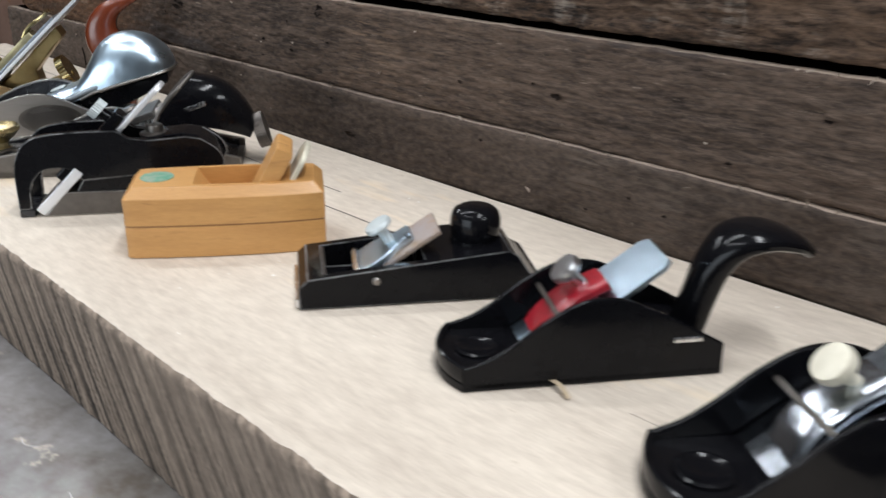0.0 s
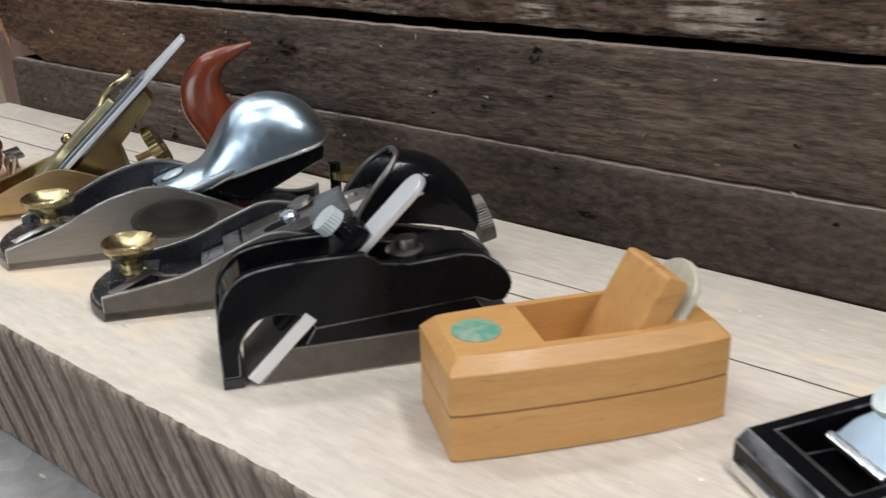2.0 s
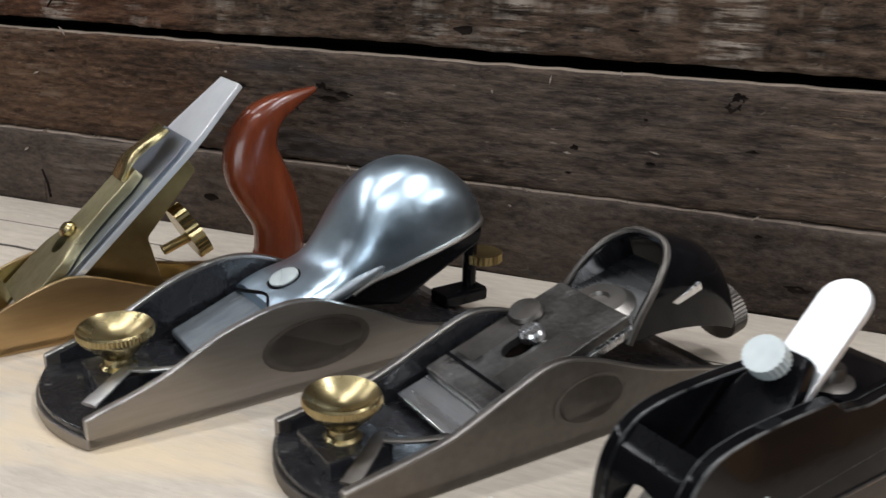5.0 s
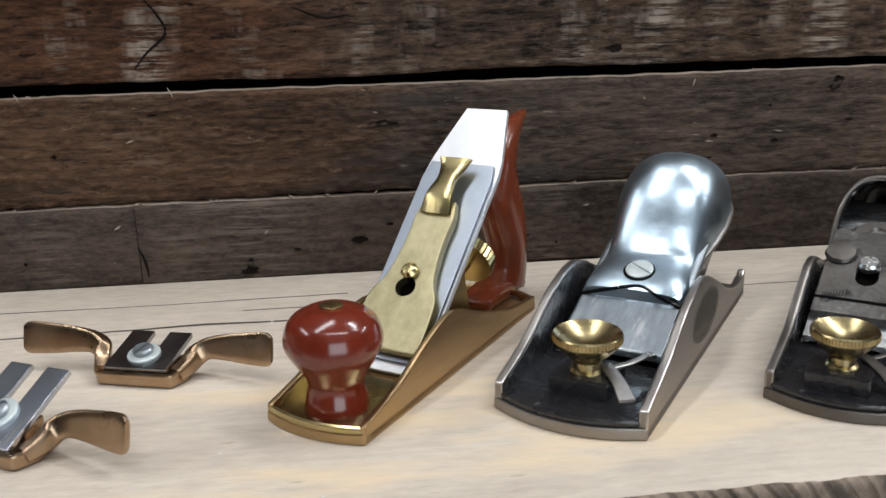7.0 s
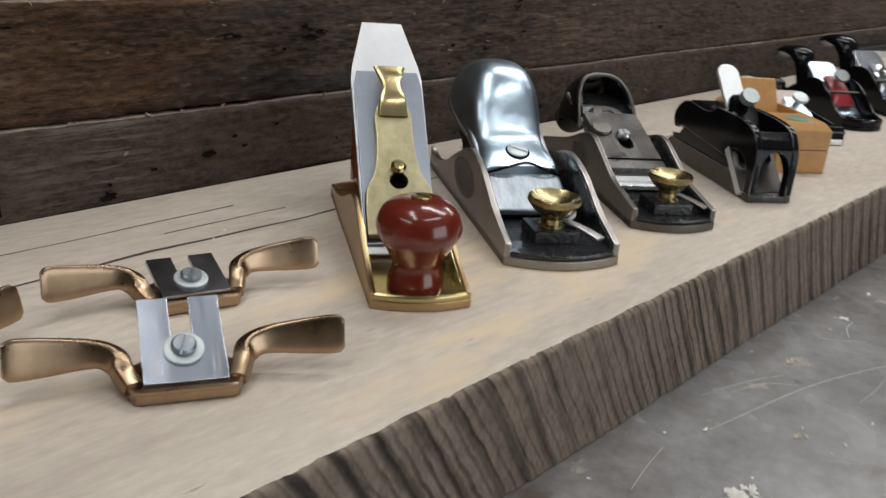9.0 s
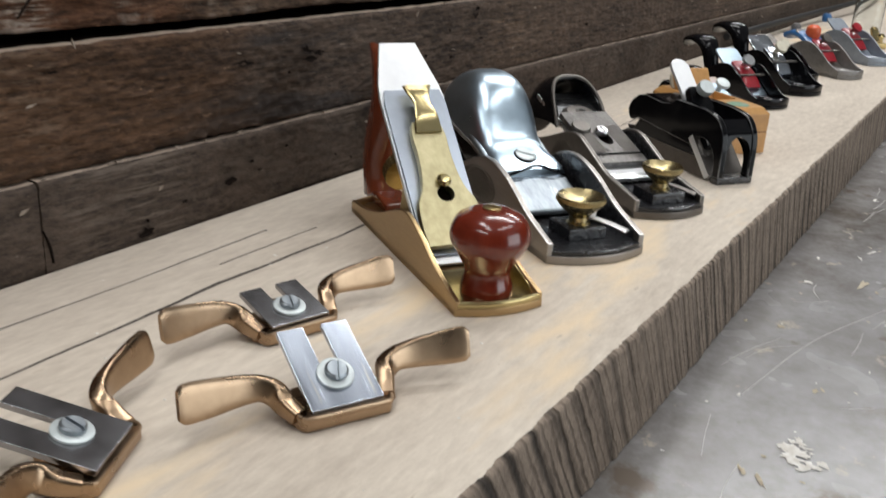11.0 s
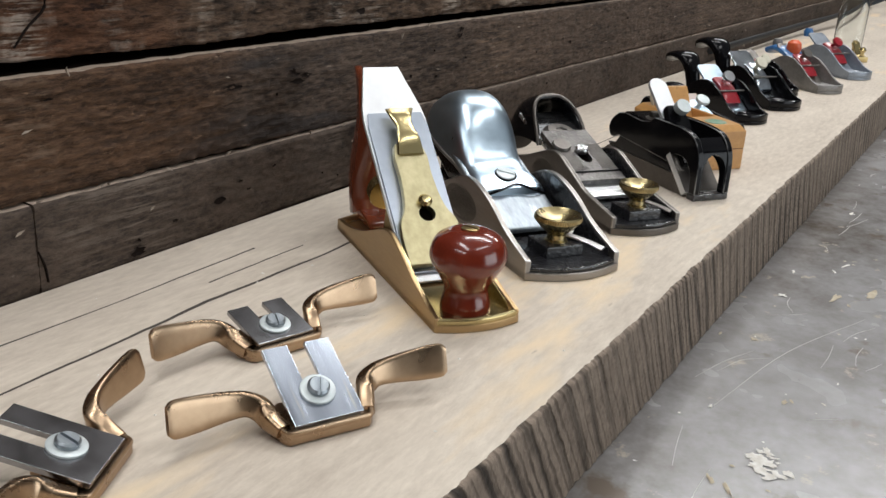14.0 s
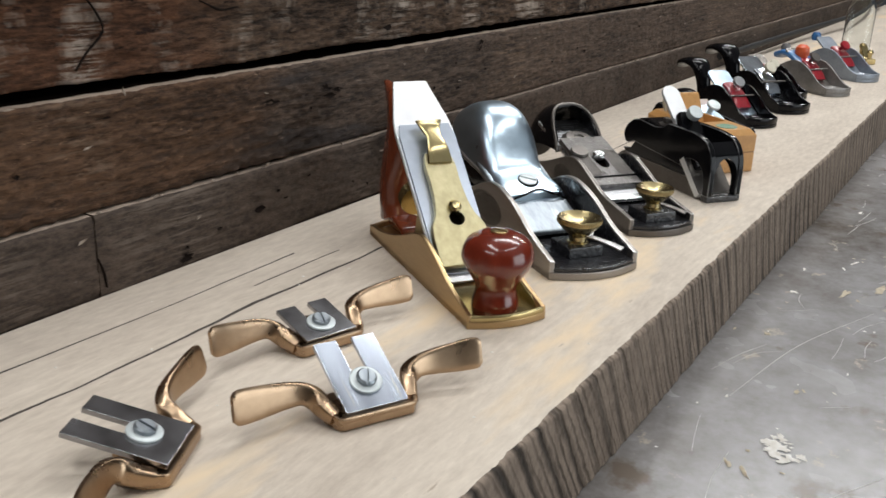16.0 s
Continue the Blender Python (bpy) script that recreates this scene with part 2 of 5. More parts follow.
M_WHITE_PAINT = material("dried_white_paint", (0.84, 0.82, 0.78), (0.62, 0.58, 0.52), 0.7, scale=300, bump=0.0002)
M_SCRATCH = material("pale_scratch", (0.62, 0.60, 0.57), (0.45, 0.43, 0.40), 0.5, scale=200)
M_TAN_CHIP = material("tan_chip", (0.58, 0.52, 0.40), (0.40, 0.32, 0.22), 0.7, scale=300)
M_CHROME = material("nickel_plate", (0.64, 0.78, 0.90), (0.43, 0.545, 0.64), 0.31, 1.0, scale=48, mix=0.6, bump=0.0008, fine=80, rough_var=0.10, spots=(0.46, 0.50, 0.54), spot_scale=55, spot_at=0.67)
M_STEEL = material("ground_steel", (0.36, 0.335, 0.315), (0.25, 0.23, 0.21), 0.42, 1.0, scale=50, stretch=(0.3, 1, 3), mix=0.8, bump=0.00008, rough_var=0.1)
M_STEEL_PALE = material("pale_worn_steel", (0.62, 0.61, 0.60), (0.40, 0.39, 0.38), 0.42, 1.0, scale=120, mix=0.7, rough_var=0.1)
M_STEEL_DARK = material("aged_steel", (0.20, 0.183, 0.168), (0.10, 0.09, 0.082), 0.45, 1.0, scale=60, mix=0.8, bump=0.0002, rough_var=0.12)
M_DARK_POLISH = material("dark_polished_steel", (0.40, 0.40, 0.42), (0.24, 0.24, 0.25), 0.24, 1.0, scale=70, mix=0.7, rough_var=0.08, spots=(0.42, 0.42, 0.42), spot_scale=90, spot_at=0.68)
M_BRIGHT = material("bright_steel", (0.86, 0.87, 0.88), (0.70, 0.71, 0.73), 0.28, 1.0, scale=40, stretch=(6, 0.5, 1), mix=0.8, rough_var=0.08)
M_SATIN = material("satin_steel", (0.88, 0.89, 0.90), (0.76, 0.77, 0.79), 0.42, 0.72, scale=60, mix=0.8, rough_var=0.06)
M_BLADE = material("brushed_blue_steel", (0.56, 0.61, 0.69), (0.40, 0.44, 0.52), 0.24, 1.0, scale=60, stretch=(6, 0.4, 1), mix=0.7, bump=0.000004, rough_var=0.08, spots=(0.68, 0.68, 0.66), spot_scale=50, spot_at=0.66)
M_WORN_IRON = material("worn_white_iron", (0.40, 0.44, 0.47), (0.24, 0.27, 0.30), 0.42, 0.9, scale=90, stretch=(0.4, 2, 1), mix=0.5, bump=0.0003, spots=(0.56, 0.58, 0.59), spot_scale=80, spot_at=0.60)
M_BLACK = material("black_japanning", (0.006, 0.006, 0.007), (0.003, 0.003, 0.004), 0.13, scale=60, rough_var=0.06, bump=0.00012, spec=0.17)
M_IRON_POLISH = material("polished_grey_iron", (0.56, 0.60, 0.65), (0.36, 0.39, 0.43), 0.18, 1.0, scale=90, mix=0.6, bump=0.0002, rough_var=0.08, spots=(0.26, 0.27, 0.28), spot_scale=120, spot_at=0.66)
M_BLACK_WORN = material("worn_black_japanning", (0.020, 0.020, 0.023), (0.009, 0.009, 0.011), 0.27, scale=90, rough_var=0.12, coat=0.4, bump=0.0011, fine=420, fine_w=0.6,
                        spots=(0.16, 0.15, 0.15), spot_scale=160, spot_at=0.68)
M_GREY_CAP = material("worn_grey_cap", (0.19, 0.18, 0.172), (0.065, 0.060, 0.056), 0.38, 0.85, scale=60, mix=0.5, bump=0.0007, fine=500, rough_var=0.14, spots=(0.040, 0.037, 0.035), spot_scale=75, spot_at=0.58, scuff=(0.40, 0.385, 0.37), scuff_scale=120, scuff_at=0.64)
M_RUBBED = material("black_edge_rubbed_bare", (0.23, 0.23, 0.23), (0.008, 0.008, 0.009), 0.36, 0.4, scale=45, mix=0.30, fine=300, fine_w=0.28)
M_RUBBED_STEEL = material("rubbed_steel_edge", (0.55, 0.53, 0.51), (0.28, 0.265, 0.25), 0.32, 1.0, scale=120, mix=0.5, fine=600)
M_CHIP = material("dull_blue_steel", (0.42, 0.46, 0.52), (0.33, 0.37, 0.43), 0.36, 1.0, scale=40, mix=0.8)
M_ZINC = material("pale_zinc", (0.66, 0.71, 0.71), (0.50, 0.55, 0.56), 0.42, 0.35, scale=120, mix=0.7)
M_BRASS = material("polished_brass", (0.60, 0.495, 0.26), (0.42, 0.335, 0.16), 0.24, 1.0, scale=50, mix=0.8, rough_var=0.08, bump=0.00005)
M_BRASS_WORN = material("worn_brass", (0.55, 0.455, 0.25), (0.36, 0.285, 0.145), 0.28, 1.0, scale=70, mix=0.7, rough_var=0.1, bump=0.00005)
M_BRASS_PALE = material("pale_brass_casting", (0.53, 0.475, 0.295), (0.33, 0.29, 0.17), 0.42, 1.0, scale=50, stretch=(0.5, 1, 1), mix=0.5, rough_var=0.12, bump=0.00012, crisp=0.66,
                        spots=(0.20, 0.155, 0.085), spot_scale=90, spot_at=0.66)
M_BRASS_OLD = material("tarnished_brass", (0.50, 0.38, 0.18), (0.30, 0.22, 0.10), 0.35, 1.0, scale=80, mix=0.8, rough_var=0.1)
M_BRONZE = material("bronze_casting", (0.53, 0.375, 0.20), (0.38, 0.26, 0.135), 0.36, 1.0, scale=45, stretch=(0.4, 1, 3), mix=0.8, rough_var=0.1, bump=0.00006)
M_COPPER = material("bronze_wing", (0.48, 0.345, 0.228), (0.31, 0.21, 0.135), 0.29, 1.0, scale=60, mix=0.8, rough_var=0.12, bump=0.0001)
M_RED_WOOD = material("red_lacquered_wood", (0.20, 0.028, 0.012), (0.11, 0.014, 0.007), 0.20, scale=40, stretch=(4, 4, 0.6), mix=0.8, coat=0.4)
M_RED_HANDLE = material("red_brown_hardwood", (0.21, 0.044, 0.015), (0.10, 0.020, 0.008), 0.26, scale=40, stretch=(4, 4, 0.6), mix=0.8, coat=0.3)
M_BEECH = material("oiled_beech", (0.60, 0.325, 0.112), (0.42, 0.205, 0.062), 0.42, scale=24, stretch=(0.6, 4, 4), mix=0.6, bump=0.0001, coat=0.06, crisp=0.6, spots=(0.38, 0.185, 0.06), spot_scale=26, spot_at=0.62, scuff=(0.36, 0.17, 0.055), scuff_scale=90, scuff_at=0.66)
M_BEECH_DARK = material("beech_joint", (0.27, 0.125, 0.04), (0.20, 0.09, 0.03), 0.6)
M_GREEN = material("green_medallion", (0.10, 0.30, 0.20), (0.30, 0.36, 0.28), 0.4, scale=260, mix=0.35, bump=0.0003)
M_CREAM = material("cream_metal", (0.74, 0.70, 0.58), (0.58, 0.54, 0.42), 0.4, 0.3, scale=60)
M_TAN_IRON = material("stained_iron", (0.42, 0.38, 0.39), (0.42, 0.30, 0.20), 0.5, 0.5, scale=60, mix=0.5)
M_RED = material("red_enamel", (0.38, 0.014, 0.026), (0.20, 0.010, 0.016), 0.3, scale=60, coat=0.5, spots=(0.52, 0.22, 0.23), spot_scale=55, spot_at=0.60)
M_BLUE = material("blue_enamel", (0.05, 0.19, 0.44), (0.03, 0.11, 0.28), 0.35, scale=60, coat=0.4)
M_ORANGE = material("orange_enamel", (0.80, 0.16, 0.06), (0.65, 0.10, 0.04), 0.35, scale=60)
M_GREY_PAINT = material("grey_painted_iron", (0.27, 0.26, 0.25), (0.16, 0.15, 0.14), 0.4, 0.3, scale=60, rough_var=0.1)
M_BLUE_GREY = material("blue_grey_painted_iron", (0.29, 0.33, 0.38), (0.20, 0.225, 0.26), 0.35, 0.3, scale=60, rough_var=0.1)
M_WALL = material("dim_workshop_wall", (0.16, 0.135, 0.12), (0.10, 0.085, 0.075), 0.9, scale=4)
M_CEIL = material("dim_ceiling", (0.62, 0.62, 0.62), (0.50, 0.50, 0.50), 0.9, scale=4)
M_FLOOR = material("concrete_floor", (0.25, 0.24, 0.23), (0.16, 0.15, 0.145), 0.8, scale=5, bump=0.001)
M_PINK = material("pinkish_board", (0.58, 0.40, 0.32), (0.38, 0.24, 0.19), 0.8, scale=14, stretch=(3, 3, 0.4), bump=0.0006)
M_PINK_DARK = material("brownish_pink_board", (0.42, 0.28, 0.22), (0.30, 0.19, 0.15), 0.8, scale=14, stretch=(3, 3, 0.4), bump=0.0006)
M_PALE_BEAM = material("pale_beam", (0.72, 0.60, 0.46), (0.56, 0.45, 0.33), 0.7, scale=14, stretch=(3, 0.4, 3), bump=0.0004)
M_TIMBER = material("pale_timber", (0.52, 0.42, 0.29), (0.40, 0.31, 0.21), 0.7, scale=16, stretch=(4, 4, 0.5), bump=0.0004)
M_DARK_CAB = material("dark_blue_grey_cabinet", (0.075, 0.085, 0.10), (0.05, 0.056, 0.066), 0.5, scale=12)
M_CABLE = material("black_cable", (0.015, 0.015, 0.016), rough=0.6, scale=80)
M_GLASS = bpy.data.materials.new("clear_glass")
M_GLASS.use_nodes = True
_b = M_GLASS.node_tree.nodes["Principled BSDF"]
_b.inputs["Base Color"].default_value = (0.97, 0.99, 0.98, 1)
_b.inputs["Transmission Weight"].default_value, _b.inputs["Roughness"].default_value, _b.inputs["IOR"].default_value = 1.0, 0.02, 1.2


# ---- shapes ----
def shade(bm, angle=32):
    for f in bm.faces:
        f.smooth = True
    for e in bm.edges:
        e.smooth = len(e.link_faces) == 2 and e.calc_face_angle(0) < radians(angle)
    return bm


def part(name, bm, mat, parent=None, label="", at=None, angle=32):
    """One mesh object, under a thing or a part."""
    me = bpy.data.meshes.new(name)
    bmesh.ops.recalc_face_normals(bm, faces=bm.faces)
    shade(bm, angle)
    bm.to_mesh(me)
    bm.free()
    for k in (mat if isinstance(mat, (list, tuple)) else [mat]):
        me.materials.append(k)
    ob = new(name, me)
    ob.parent = parent
    if len(me.polygons) > 12 and angle == 32:
        even = ob.modifiers.new("even_normals", "WEIGHTED_NORMAL")
        even.keep_sharp = True
    if at is not None:
        ob.matrix_local = at
    if label:
        ob["label"] = label
    return ob


def thing(name, m, label, category, group="", kind=""):
    ob = new(name)
    ob.empty_display_size = 0.02
    ob.matrix_world = m
    return tagged(ob, label, category, group, kind)


def spline(pts, n=24):
    """A smooth curve through a few control points (Catmull-Rom)."""
    p = [Vector(q) for q in pts]
    p = [2 * p[0] - p[1]] + p + [2 * p[-1] - p[-2]]
    out = []
    seg = len(p) - 3
    for i in range(n + 1):
        u = min(i / n * seg, seg - 1e-6)
        k, t = int(u), u - int(u)
        a, b, c, d = p[k:k + 4]
        out.append(0.5 * ((2 * b) + (c - a) * t + (2 * a - 5 * b + 4 * c - d) * t * t + (3 * b - a - 3 * c + d) * t ** 3))
    return out


def bevelled(bm, w, seg=2, angle=40, wear=-1):
    bmesh.ops.remove_doubles(bm, verts=bm.verts, dist=1e-6)
    bmesh.ops.recalc_face_normals(bm, faces=bm.faces)
    es = [e for e in bm.edges if len(e.link_faces) == 2 and e.calc_face_angle(0) > radians(angle)]
    bmesh.ops.bevel(bm, geom=es, offset=w, segments=seg, profile=0.5, affect="EDGES", clamp_overlap=True, material=wear)
    return bm


def prism(poly, lo, hi, axis="y", bevel=0.0, seg=2, wear=-1):
    """A flat outline (pairs) drawn out along an axis from lo to hi; wear is the bevel's own material."""
    bm = bmesh.new()

    def v(a, b, c):
        return {"y": (a, c, b), "z": (a, b, c), "x": (c, a, b)}[axis]

    r0 = [bm.verts.new(v(p[0], p[1], lo)) for p in poly]
    r1 = [bm.verts.new(v(p[0], p[1], hi)) for p in poly]
    n = len(poly)
    bm.faces.new(r0), bm.faces.new(r1[::-1])
    for i in range(n):
        bm.faces.new((r0[i], r1[i], r1[(i + 1) % n], r0[(i + 1) % n]))
    if bevel:
        bevelled(bm, bevel, seg, 40, wear)
    return bm


def box(x0, x1, y0, y1, z0, z1, bevel=0.0, seg=2):
    return prism([(x0, y0), (x1, y0), (x1, y1), (x0, y1)], z0, z1, "z", bevel, seg)


def revolve(profile, n=32, m=None):
    """(radius, height) pairs turned about z."""
    bm = bmesh.new()
    rings = []
    for r, z in profile:
        if r < 1e-6:
            rings.append([bm.verts.new((0, 0, z))])
        else:
            rings.append([bm.verts.new((r * math.cos(2 * math.pi * i / n), r * math.sin(2 * math.pi * i / n), z)) for i in range(n)])
    for a, b in zip(rings, rings[1:]):
        for i in range(n):
            j = (i + 1) % n
            vs = [a[i % len(a)], a[j % len(a)], b[j % len(b)], b[i % len(b)]]
            vs = list(dict.fromkeys(vs))
            if len(vs) > 2:
                bm.faces.new(vs)
    for ring in (rings[0], rings[-1]):
        if len(ring) > 2:
            bm.faces.new(ring)
    if m:
        bmesh.ops.transform(bm, matrix=m, verts=bm.verts)
    return bm


def loft(rings, caps=True, closed=True):
    bm = bmesh.new()
    vs = [[bm.verts.new(p) for p in r] for r in rings]
    n = len(rings[0])
    for a, b in zip(vs, vs[1:]):
        for i in range(n if closed else n - 1):
            bm.faces.new((a[i], a[(i + 1) % n], b[(i + 1) % n], b[i]))
    if caps and closed:
        bm.faces.new(vs[0][::-1]), bm.faces.new(vs[-1])
    return bm


def sweep(path, half, n=20, up=(0, 1, 0), power=1.0):
    """A body along a path, its cross-section an oval with half sizes (along up, across)."""
    rings = []
    for i, p in enumerate(path):
        d = (path[min(i + 1, len(path) - 1)] - path[max(i - 1, 0)]).normalized()
        a = (Vector(up) - d * d.dot(Vector(up))).normalized()
        b = d.cross(a)
        ring = []
        for k in range(n):
            t = 2 * math.pi * k / n
            c, s = math.cos(t), math.sin(t)
            c, s = math.copysign(abs(c) ** power, c), math.copysign(abs(s) ** power, s)
            ring.append(p + a * half[i][0] * c + b * half[i][1] * s)
        rings.append(ring)
    return loft(rings)


def moved(bm, m):
    bmesh.ops.transform(bm, matrix=m, verts=bm.verts)
    return bm


def joined(*bms):
    """Several pieces of one part in one mesh."""
    out = bms[0]
    for b in bms[1:]:
        me = bpy.data.meshes.new("tmp")
        b.to_mesh(me)
        b.free()
        out.from_mesh(me)
        bpy.data.meshes.remove(me)
    return out


def carved(bm, cutter):
    """bm less cutter, worked out once."""
    obs = []
    for b in (bm, cutter):
        bmesh.ops.recalc_face_normals(b, faces=b.faces)
        me = bpy.data.meshes.new("tmp")
        b.to_mesh(me)
        b.free()
        obs.append(new("tmp", me))
    mod = obs[0].modifiers.new("cut", "BOOLEAN")
    mod.operation, mod.object, mod.solver = "DIFFERENCE", obs[1], "EXACT"
    dg = bpy.context.evaluated_depsgraph_get()
    dg.update()
    out = bmesh.new()
    me = bpy.data.meshes.new_from_object(obs[0].evaluated_get(dg))
    out.from_mesh(me)
    for o in obs:
        data = o.data
        bpy.data.objects.remove(o)
        bpy.data.meshes.remove(data)
    bpy.data.meshes.remove(me)
    return out


def stand(x, y, turn, tall=1.0, long=1.0):
    """A place on the board, with a thing's height and length set against its drawing."""
    return pose(x, y, 0.0002, 0, 0, turn) @ Matrix.Diagonal((long, 1.0, tall, 1.0))


def knurled(r, h, bevel=0.0006, n=48, depth=0.0005):
    """A short cylinder with a knurled rim."""
    poly = [((r - depth * (i % 2)) * math.cos(2 * math.pi * i / n) * 1.0, (r - depth * (i % 2)) * math.sin(2 * math.pi * i / n)) for i in range(n)]
    return prism(poly, 0, h, "z")


def slotted_screw(name, r, h, parent, m, mat, label=""):
    bm = revolve([(0, 0), (r * 0.95, 0), (r, h * 0.25), (r, h * 0.7), (r * 0.82, h), (0, h)], 24)
    bm = carved(bm, box(-r * 1.2, r * 1.2, -r * 0.14, r * 0.14, h * 0.55, h * 2))
    return part(name, bm, mat, parent, label, m)


# ---- the board, bench and plank wall ----
def steps(x0, x1, near0, near1, fine, coarse):
    """Stations along a long board, close together between near0 and near1."""
    xs, x = [], x0
    while x < x1:
        xs.append(x)
        x += fine if near0 <= x < near1 else coarse
    return xs + [x1]


def sawn(x, z):
    """Depth of the slanting saw and grain grooves in the board's front."""
    u = x + 0.75 * z + 0.006 * noise.noise(Vector((x * 9, z * 14, 3)))
    g = 0.0006 * noise.noise(Vector((u * 95, z * 5, 2))) + 0.0007 * noise.noise(Vector((u * 290, z * 9, 5))) + 0.00045 * noise.noise(Vector((x * 520, z * 330, 8)))
    return g + 0.0013 * noise.noise(Vector((x * 6, z * 3, 1)))


def old_board():
    xs = steps(-0.725, 2.25, -0.62, 0.42, 0.0021, 0.025)
    front = 22
    bm = bmesh.new()
    rows = []
    for x in xs:
        c = 0.0016 + 0.0011 * noise.noise(Vector((x * 60.0, 7, 0)))
        edge = sawn(x, 0.0)
        ring = [(x, sawn(x, -BOARD_T + (BOARD_T - c) * k / front), -BOARD_T + (BOARD_T - c) * k / front) for k in range(front + 1)]
        ring += [(x, edge + c, -0.0003), (x, edge + c + 0.004, 0.0), (x, 0.06, 0.0), (x, 0.12, 0.0), (x, 0.18, 0.0), (x, WALL_Y - 0.001, 0.0), (x, WALL_Y - 0.001, -BOARD_T)]
        rows.append([bm.verts.new(p) for p in ring])
    n = len(rows[0])
    for a, b in zip(rows, rows[1:]):
        for k in range(n):
            f = bm.faces.new((a[k], b[k], b[(k + 1) % n], a[(k + 1) % n]))
            f.material_index = 0 if front < k < n - 2 else 1
    for r, flip in ((rows[0], 1), (rows[-1], -1)):
        bm.faces.new(r[::flip]).material_index = 1
    ob = part("display_board", bm, [M_TOP, M_EDGE], None, angle=60)
    return tagged(ob, "thick pale rough-sawn wooden board with saw-marked dark edge and drying cracks", "board")


old_board()


def plank(name, x0, x1, y, z0, z1, depth, mat, seed, label, rough=0.0004, pebble=0.0, bend=0.0, bite=False):
    """A plank of the wall: torn fibrous front, uneven upper and lower edge, a pale strip along its top, and near-black
    behind that for the gap's shade.
    """
    xs = steps(x0, x1, x0, min(x1, 0.36), 0.0019, 0.02)
    n = int((z1 - z0) / 0.0013)
    bm = bmesh.new()
    rows = []
    for x in xs:
        a = 0.0012 * noise.noise(Vector((x * 11, seed, 0))) + 0.0006 * noise.noise(Vector((x * 70, seed, 2)))
        b = 0.0007 * noise.noise(Vector((x * 6, seed, 9))) + 0.0006 * noise.noise(Vector((x * 80, seed, 4)))
        f = y + 0.0008 * noise.noise(Vector((x * 14, seed, 5))) + bend * min(1.0, max(0.0, (0.1 - x) / 0.7))
        coarse = pebble * min(1.0, max(0.0, (-0.25 - x) / 0.18))
        lo, hi = z0 + a, z1 + b
        if bite and x < x0 + 0.065:
            lo += 0.021 * (1 - (x - x0) / 0.065) ** 0.8 + 0.0012 * noise.noise(Vector((x * 300, 1, 1)))
        ring = [(x, y + depth, lo)]
        for k in range(n + 1):
            u = k / n
            z = lo + (hi - lo) * u
            worn = 0.0016 * (max(0.0, 1 - u * n / 1.6) ** 2 + max(0.0, 1 - (1 - u) * n / 1.6) ** 2)
            g = rough * (noise.noise(Vector((x * 120, z * 430, seed))) + 0.8 * noise.noise(Vector((x * 300, z * 620, seed + 3))) + 0.9 * noise.noise(Vector((x * 32, z * 160, seed + 6))))
            if coarse:
                g += coarse * noise.noise(Vector((x * 210, z * 330, seed + 8)))
            ring.append((x, f + g + worn, z))
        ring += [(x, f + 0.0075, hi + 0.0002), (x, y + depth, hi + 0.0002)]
        rows.append([bm.verts.new(p) for p in ring])
    m = len(rows[0])
    for p, q in zip(rows, rows[1:]):
        for k in range(m):
            # Top: pale front strip, then near-black painted as the shade of the gap.
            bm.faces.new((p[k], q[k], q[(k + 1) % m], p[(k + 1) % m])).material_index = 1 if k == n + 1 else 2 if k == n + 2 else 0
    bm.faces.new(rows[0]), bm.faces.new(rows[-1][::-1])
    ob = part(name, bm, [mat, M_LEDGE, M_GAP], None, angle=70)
    if bite:
        rnd = random.Random(3)
        for k in range(7):
            a, z = x0 + 0.001 + 0.0016 * k, z0 + 0.040 - 0.004 * k
            tip = spline([(a, y - 0.0004, z), (a - 0.002 + 0.001 * k, y - 0.0016, z - 0.007), (a - 0.003 + 0.0018 * k, y - 0.0008, z - 0.013 - 0.002 * rnd.random())], 8)
            part("splinter", sweep(tip, [(0.0016 * (1 - 0.1 * i), 0.0011 * (1 - 0.11 * i)) for i in range(9)], 7), M_SPLINTER, ob, "orange-brown torn splinter")
    return tagged(ob, label, "wall plank", "planks of the wall")


plank("wall_plank", -0.705, -0.5264, WALL_Y, -0.0015, 0.0415, 0.03, M_PLANK_GREY, 1.3, "grey-brown rough lower wall plank with a butt joint", 0.0006)
plank("wall_plank", -0.5259, 2.0, WALL_Y, -0.0015, 0.0415, 0.03, M_PLANK_GREY, 2.7, "long grey-brown rough lower wall plank resting on the board", 0.0006)
plank("wall_plank", -0.722, 2.05, WALL_Y + 0.0035, 0.0422, 0.0975, 0.03, M_PLANK, 4.1, "dark brown rough-sawn wall plank with pale top edge", 0.0011, 0.0020, bite=True)
plank("wall_plank", -0.74, 2.05, WALL_Y + 0.0075, 0.1022, 0.1475, 0.03, M_PLANK_WORN, 6.6, "very rough dark wall plank with remains of pale paint", 0.0017, 0.0, 0.007)
plank("wall_plank", -0.74, 2.05, WALL_Y + 0.005, 0.1500, 0.2150, 0.03, M_PLANK_DARK, 8.2, "dark grey-brown rough wall plank above the painted one", 0.0006)
plank("wall_plank", -0.74, 2.05, WALL_Y + 0.008, 0.2175, 0.30, 0.03, M_PLANK, 9.4, "dark brown rough-sawn wall plank near the top", 0.0006)
# Sheet coloured near-black so that the gaps read as deep shade.
tagged(part("wall_north", box(-0.70, 2.05, WALL_Y + 0.046, WALL_Y + 0.10, -0.05, 0.32), M_GAP), "near-black backing that paints the shade behind the planks", "wall", kind="structure")


